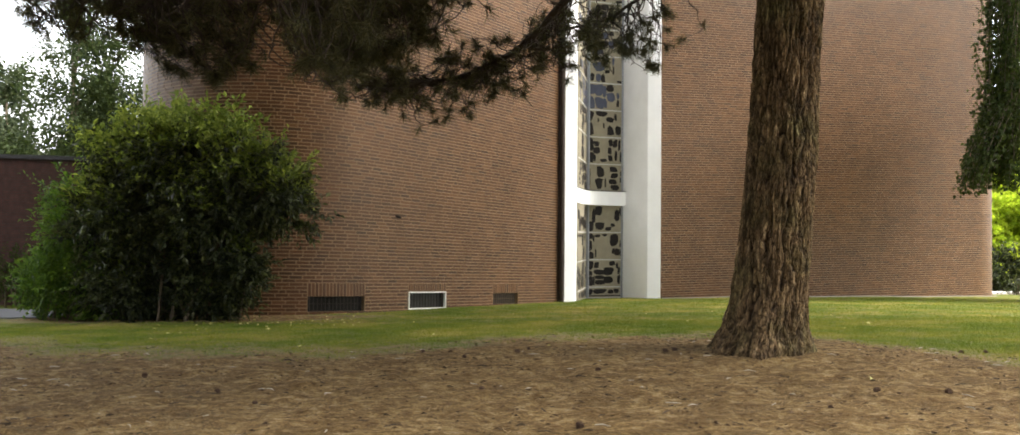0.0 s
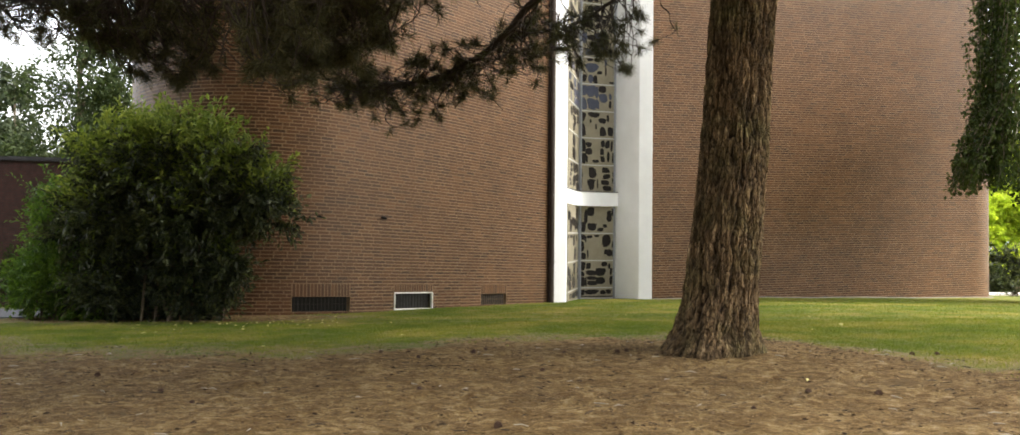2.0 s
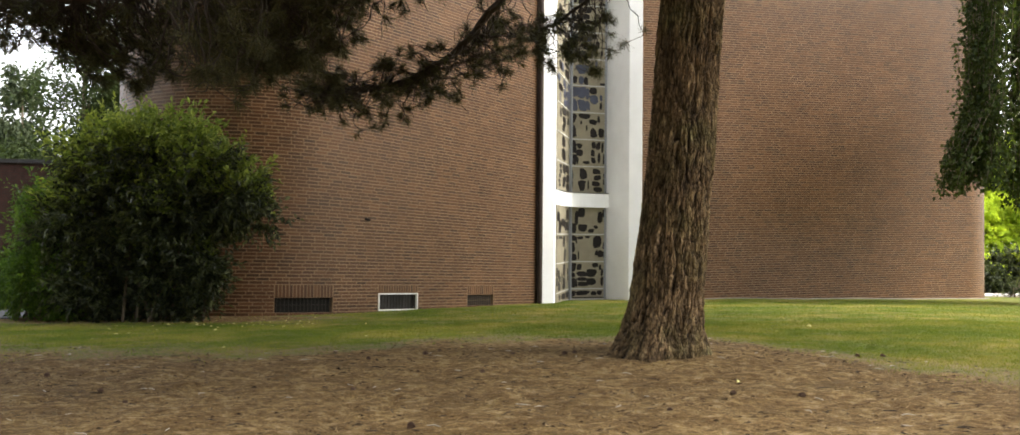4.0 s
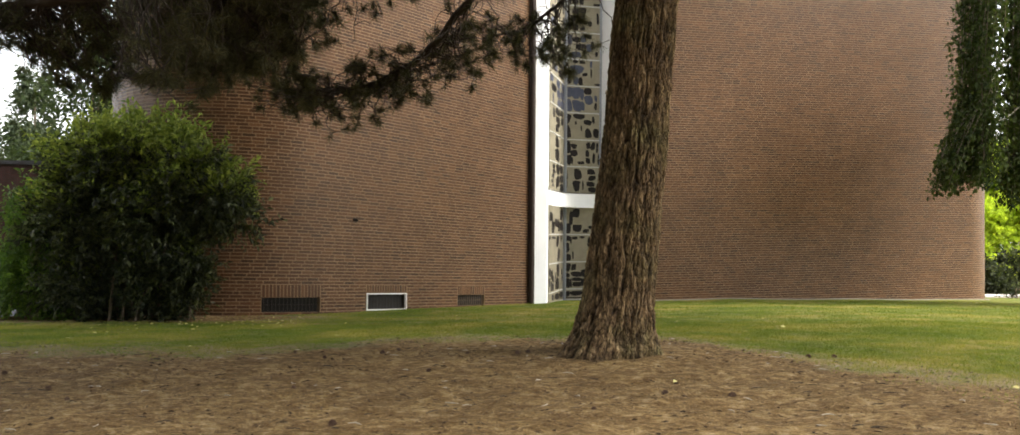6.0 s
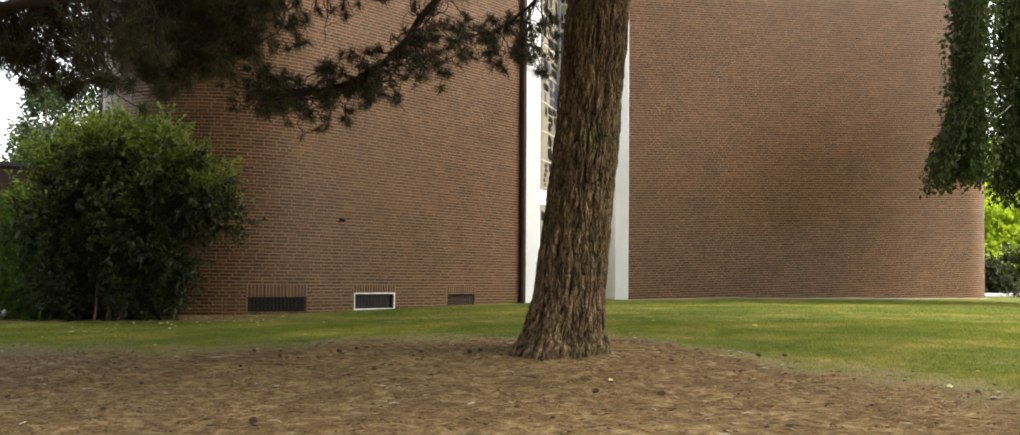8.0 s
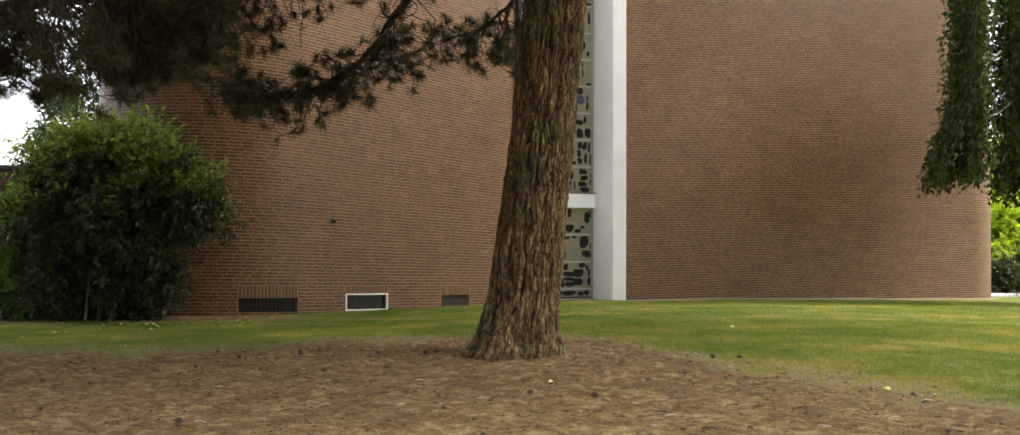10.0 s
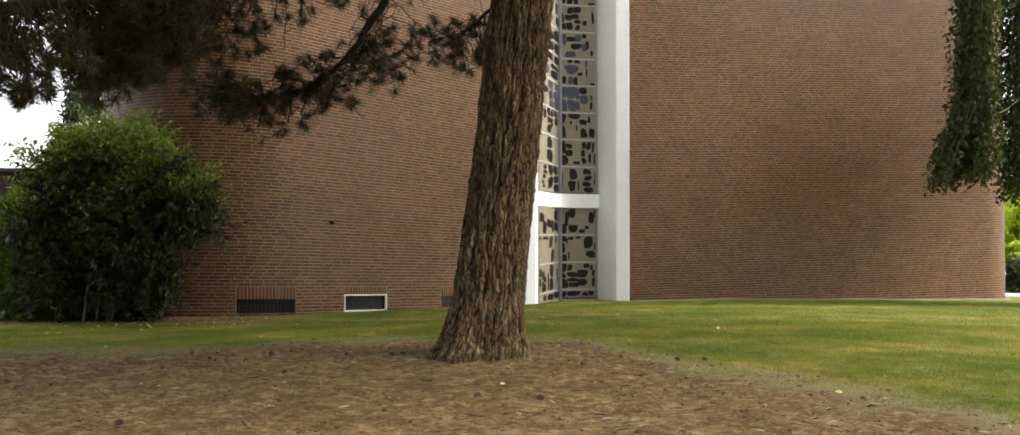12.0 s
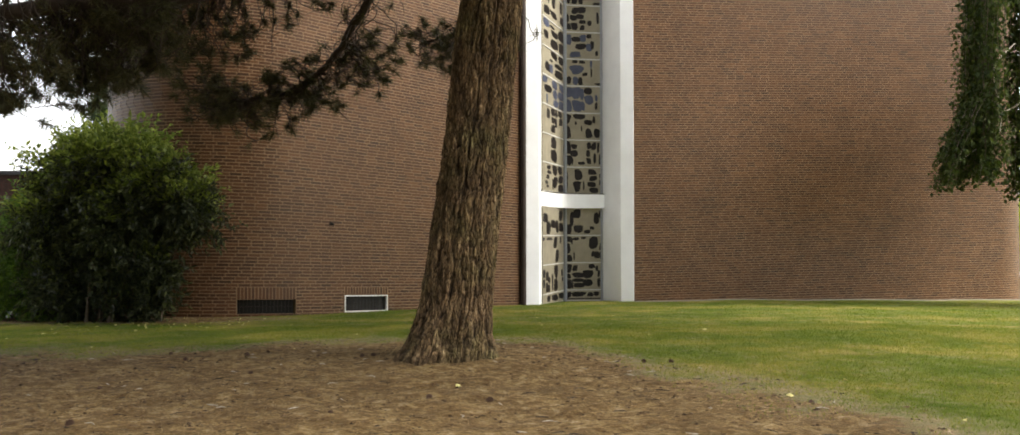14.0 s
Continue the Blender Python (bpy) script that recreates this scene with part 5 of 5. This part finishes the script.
far_tree("tree", (13.0, 8.4), 18.5, [((0, 0, 9.2), (2.2, 2.2, 1.4)), ((0, 0, 12.6), (2.6, 2.6, 1.7)), ((0.6, 1.4, 15.0), (2.2, 2.2, 1.6)), ((-0.4, -1.4, 14.6), (2.2, 2.2, 1.6)), ((0, 0, 17.2), (2.0, 2.0, 1.4))],
         25000, 0.28, FAR, "added unseen tall leafy tree, its high crown placed for shade", 98, 0.28)
far_tree("tree", (13.2, 3.6), 15.0, [((0, 0, 9.4), (2.4, 2.4, 1.4)), ((0.5, 1.2, 11.6), (2.2, 2.2, 1.4)), ((-0.4, -1.2, 11.4), (2.2, 2.2, 1.4)), ((0, 0, 13.6), (1.8, 1.8, 1.2))],
         4200, 0.28, FAR, "added unseen tall leafy tree, its high crown placed for shade", 99, 0.28)
far_tree("tree", (-8.6, 0.6), 11.5, [((2.2, -1.2, 8.2), (2.0, 1.9, 1.3)), ((3.6, 0.6, 9.4), (1.9, 1.7, 1.2)), ((1.0, 1.6, 9.0), (1.8, 1.8, 1.3)), ((0.4, -1.8, 9.8), (1.8, 1.8, 1.2))],
         12000, 0.28, FAR, "added unseen tall leafy tree, its high crown placed for shade", 96, 0.28)
shrub("hedge", (21.5, 32.0), [((21.5, 32.0, -0.35), (1.6, 1.0, 1.1)), ((23.6, 32.8, -0.2), (1.7, 1.0, 1.3)), ((19.6, 31.4, -0.7), (1.0, 0.8, 0.9))], 2600, SHRUB, "rounded green hedge beyond the pale drive", 51, 0.14, 8, SUNLEAF, "hedge")
shrub("hedge", (22.5, 35.0), [((21.5, 35.0, 0.6), (2.2, 1.2, 1.9)), ((25, 35.5, 0.9), (2.4, 1.2, 2.1)), ((23.4, 35.2, 2.0), (1.8, 1.0, 1.2))], 3600, SUNLEAF, "tall bright yellow-green sunlit hedge", 52, 0.17, 8, None, "hedge")
shrub("hedge", (16.6, 24.6), [((16.9, 24.7, -0.76), (0.9, 0.4, 0.24))], 240, SHRUB, "low clipped box edging beside the drive", 53, 0.06, 4, SUNLEAF, "hedge")


# ---------------------------------------------------------------- on the ground
def build_cone():
    rng = np.random.default_rng(61)
    top = thing("pine_cone", "dry dark brown pine cone lying on needle litter", "pine cone", "fallen pine cones")
    v, f = tube([(x, 0, 0.026) for x in (-0.033, -0.025, -0.008, 0.012, 0.03, 0.038)], [0.004, 0.014, 0.019, 0.016, 0.009, 0.002], 9)
    part_mesh("core", mesh_of("core", v, f, CONE, True), top)
    pile = Pile()
    for k in range(46):
        t = k / 45
        x = -0.030 + 0.064 * t
        r = 0.012 + 0.015 * math.sin(math.pi * (0.18 + 0.75 * t))
        a = k * 2.39996
        n = np.array([0.45, math.cos(a), math.sin(a)])
        n /= np.linalg.norm(n)
        u = np.array([0, -math.sin(a), math.cos(a)])
        b = np.array([x, r * 0.55 * math.cos(a), r * 0.55 * math.sin(a) + 0.026])
        e = b + n * r * rng.uniform(0.75, 1.0)
        h = np.cross(n, u) * 0.0022
        pile.add([b - u * 0.004, b + u * 0.004, e + u * 0.0065 + h, e - u * 0.0065 + h, b - u * 0.003 - h, b + u * 0.003 - h, e + u * 0.005 - h * 2, e - u * 0.005 - h * 2],
                 [(0, 1, 2, 3), (7, 6, 5, 4), (3, 2, 6, 7), (0, 3, 7, 4), (1, 5, 6, 2)])
    part_mesh("husk", pile.mesh("husk", CONE), top)
    return top


CONES = [(-0.28, 6.67), (0.18, 6.95), (0.28, 7.18), (0.74, 5.85), (1.40, 6.62), (-1.47, 4.85), (-1.83, 5.23), (0.43, 4.17), (2.80, 4.9), (-0.67, 7.08),
         (3.83, 6.50), (0.96, 6.72), (1.49, 6.66), (2.39, 4.97), (4.78, 4.92), (4.05, 6.54), (-0.1, 5.2), (1.9, 4.5), (-2.6, 5.9)]
rng = np.random.default_rng(62)
first = build_cone()
for k, (x, y) in enumerate(CONES):
    m = pose(x, y, float(ground_z(x, y)) - 0.004, rng.uniform(-15, 15), rng.uniform(-18, 18), rng.uniform(0, 360)) @ Matrix.Scale(rng.uniform(0.42, 0.66), 4)
    if k == 0:
        first.matrix_basis = m
    else:
        c = copy_thing(first, m)
        c.matrix_basis = m

LEAVES = [(4.71, 5.09), (4.82, 4.87), (5.47, 4.51), (5.17, 5.71), (2.5, 5.29), (-3.8, 8.71), (-3.91, 9.54), (-2.53, 11.66), (-1.9, 7.64), (-4.44, 10.37), (0.47, 9.2), (0.46, 7.36),
          (-3.2, 11.3), (-2.9, 11.8), (-3.5, 11.0), (-2.2, 11.9), (-4.1, 10.9), (-1.2, 11.2), (3.3, 9.8), (-3.0, 10.4), (-3.7, 10.1), (-2.7, 10.9)]
few = np.random.default_rng(63)
LEAVES += [(float(few.normal(-3.3, 0.8)), float(few.normal(11.0, 0.7))) for _ in range(34)] + [(float(few.uniform(-1, 5)), float(few.uniform(8.6, 14))) for _ in range(10)]
for k, (x, y) in enumerate(LEAVES):
    P = np.array([[0.0, 0, 0]])
    a = rng.uniform(0, 6.28)
    v, f = leaves(P, np.array([[math.cos(a), math.sin(a), 0.15]]), [rng.uniform(0.03, 0.065)], rng, 0.6, 0.15)
    low = mesh_of("fallen_leaf", np.concatenate([v, v - [0, 0, 0.0015]]), np.concatenate([f, f[:, ::-1] + 4]), YELLOWLEAF)
    ob = new("fallen_leaf", low)
    ob.location = (x, y, float(ground_z(x, y)) + 0.012)
    tagged(ob, "pale yellow fallen leaf lying on the ground", "leaf", "fallen leaves")


def scatter(n, box_, rule, rng):
    x, y = rng.uniform(box_[0], box_[1], n), rng.uniform(box_[2], box_[3], n)
    keep = rng.random(n) < rule(x, y)
    x, y = x[keep], y[keep]
    return np.stack([x, y, ground_z(x, y)], 1)


def build_ground_cover():
    rng = np.random.default_rng(71)
    # grass: bent blades of two faces
    P = np.concatenate([scatter(300000, (-8, 8.5, 4.0, 11.0), lambda x, y: np.clip(1.0 - litter_at(x, y) * 1.08, 0, 1), rng),
                        scatter(70000, (-7, 13, 11.0, 20.5), lambda x, y: np.clip(1.0 - litter_at(x, y), 0, 1), rng)])
    n = len(P)
    h = rng.uniform(0.008, 0.026, n)[:, None]
    a = rng.uniform(0, 6.28, n)
    S = np.stack([np.cos(a), np.sin(a), 0 * a], 1) * 0.0019 * (1 + (P[:, 1:2] > 11) * 1.2)
    lean = rng.normal(0, 0.6, (n, 3)) * np.array([1, 1, 0])
    M, T = P + h * 0.55 * (np.array([0, 0, 1]) + lean * 0.4), P + h * (np.array([0, 0, 0.9]) + lean)
    V = np.stack([P - S, P + S, M + S * 0.8, M - S * 0.8, T], 1)
    i = np.arange(n)[:, None] * 5
    F = np.concatenate([i + np.array((0, 1, 2, 3)), i + np.array((3, 2, 4, 4))])
    V6 = np.concatenate([V, T[:, None] + S[:, None] * 0.1], 1)
    i = np.arange(n)[:, None] * 6
    F = np.concatenate([i + np.array((0, 1, 2, 3)), i + np.array((3, 2, 5, 4))])
    tagged(new("grass", mesh_of("grass", V6, F, GRASS)), "short green and yellowed lawn grass", "grass", kind="stuff")
    # needle litter: thin sticks in pairs, lying crosswise
    P = scatter(135000, (-7, 7.5, 3.3, 9.2), lambda x, y: np.clip(litter_at(x, y), 0, 1) * (0.55 + 0.45 * np.sin(2.1 * x + 1.3 * np.sin(3.1 * y)) * np.sin(3.7 * y + 1.7 * np.sin(1.9 * x))) * np.clip(1.5 - y / 9, 0.2, 1), rng)
    n = len(P)
    a = rng.uniform(0, 6.28, n)
    D = np.stack([np.cos(a), np.sin(a), rng.normal(0, 0.12, n)], 1) * rng.uniform(0.03, 0.075, n)[:, None]
    S = np.stack([-np.sin(a), np.cos(a), 0 * a], 1) * rng.uniform(0.0008, 0.0020, n)[:, None]
    P = P + np.array([0, 0, 1.0]) * rng.uniform(0.001, 0.012, n)[:, None]
    V = np.stack([P - D / 2 - S, P - D / 2 + S, P + D / 2 + S, P + D / 2 - S], 1)
    tagged(new("needle_litter", mesh_of("needle_litter", V.reshape(-1, 3), np.arange(4 * n).reshape(n, 4), LITTER)), "brown fallen pine needles under the tree", "litter", kind="stuff")
    # twigs and bark flakes
    pile = Pile()
    pale = Pile()
    for x, y in scatter(620, (-6.5, 6.5, 3.2, 8.8), litter_at, rng)[:, :2]:
        a, l = rng.normal(0, 0.7), rng.uniform(0.03, 0.10)
        z = float(ground_z(x, y)) + 0.006
        d = np.array([math.cos(a), math.sin(a), 0]) * l
        p = np.array([x, y, z])
        v, f = tube([p - d / 2, p + np.array([rng.normal(0, 0.01), rng.normal(0, 0.01), 0.004]), p + d / 2], [0.002, 0.0032, 0.0015], 4)
        (pale if rng.random() < 0.4 else pile).add(v, f)
    # crumbs of bark and cone scales
    crumbs = Pile()
    for x, y in scatter(8000, (-6.5, 6.5, 3.2, 8.8), litter_at, rng)[:, :2]:
        r, z = rng.uniform(0.004, 0.012) * (1.6 if rng.random() < 0.05 else 1), float(ground_z(x, y)) + 0.003
        a = rng.uniform(0, 6.28) + np.arange(4) * 1.571 + rng.normal(0, 0.3, 4)
        ring = np.stack([x + r * 1.7 * np.cos(a), y + r * np.sin(a), z + rng.uniform(-0.003, 0.004, 4)], 1)
        crumbs.add(np.concatenate([ring, [[x, y, z + r * rng.uniform(0.4, 0.9)]] * 2]), [(0, 1, 4, 5), (1, 2, 4, 5), (2, 3, 4, 5), (3, 0, 4, 5)])
    tagged(new("bark_litter", crumbs.mesh("bark_litter", CRUMB)), "dark crumbs of bark and cone scales on the litter", "litter", kind="stuff")
    tagged(new("pale_twig_litter", pale.mesh("pale_twig_litter", DEADWOOD)), "pale bleached splinters on the needle litter", "litter", kind="stuff")
    tagged(new("twig_litter", pile.mesh("twig_litter", TWIG)), "small dry fallen twigs on the needle litter", "litter", kind="stuff")


build_ground_cover()
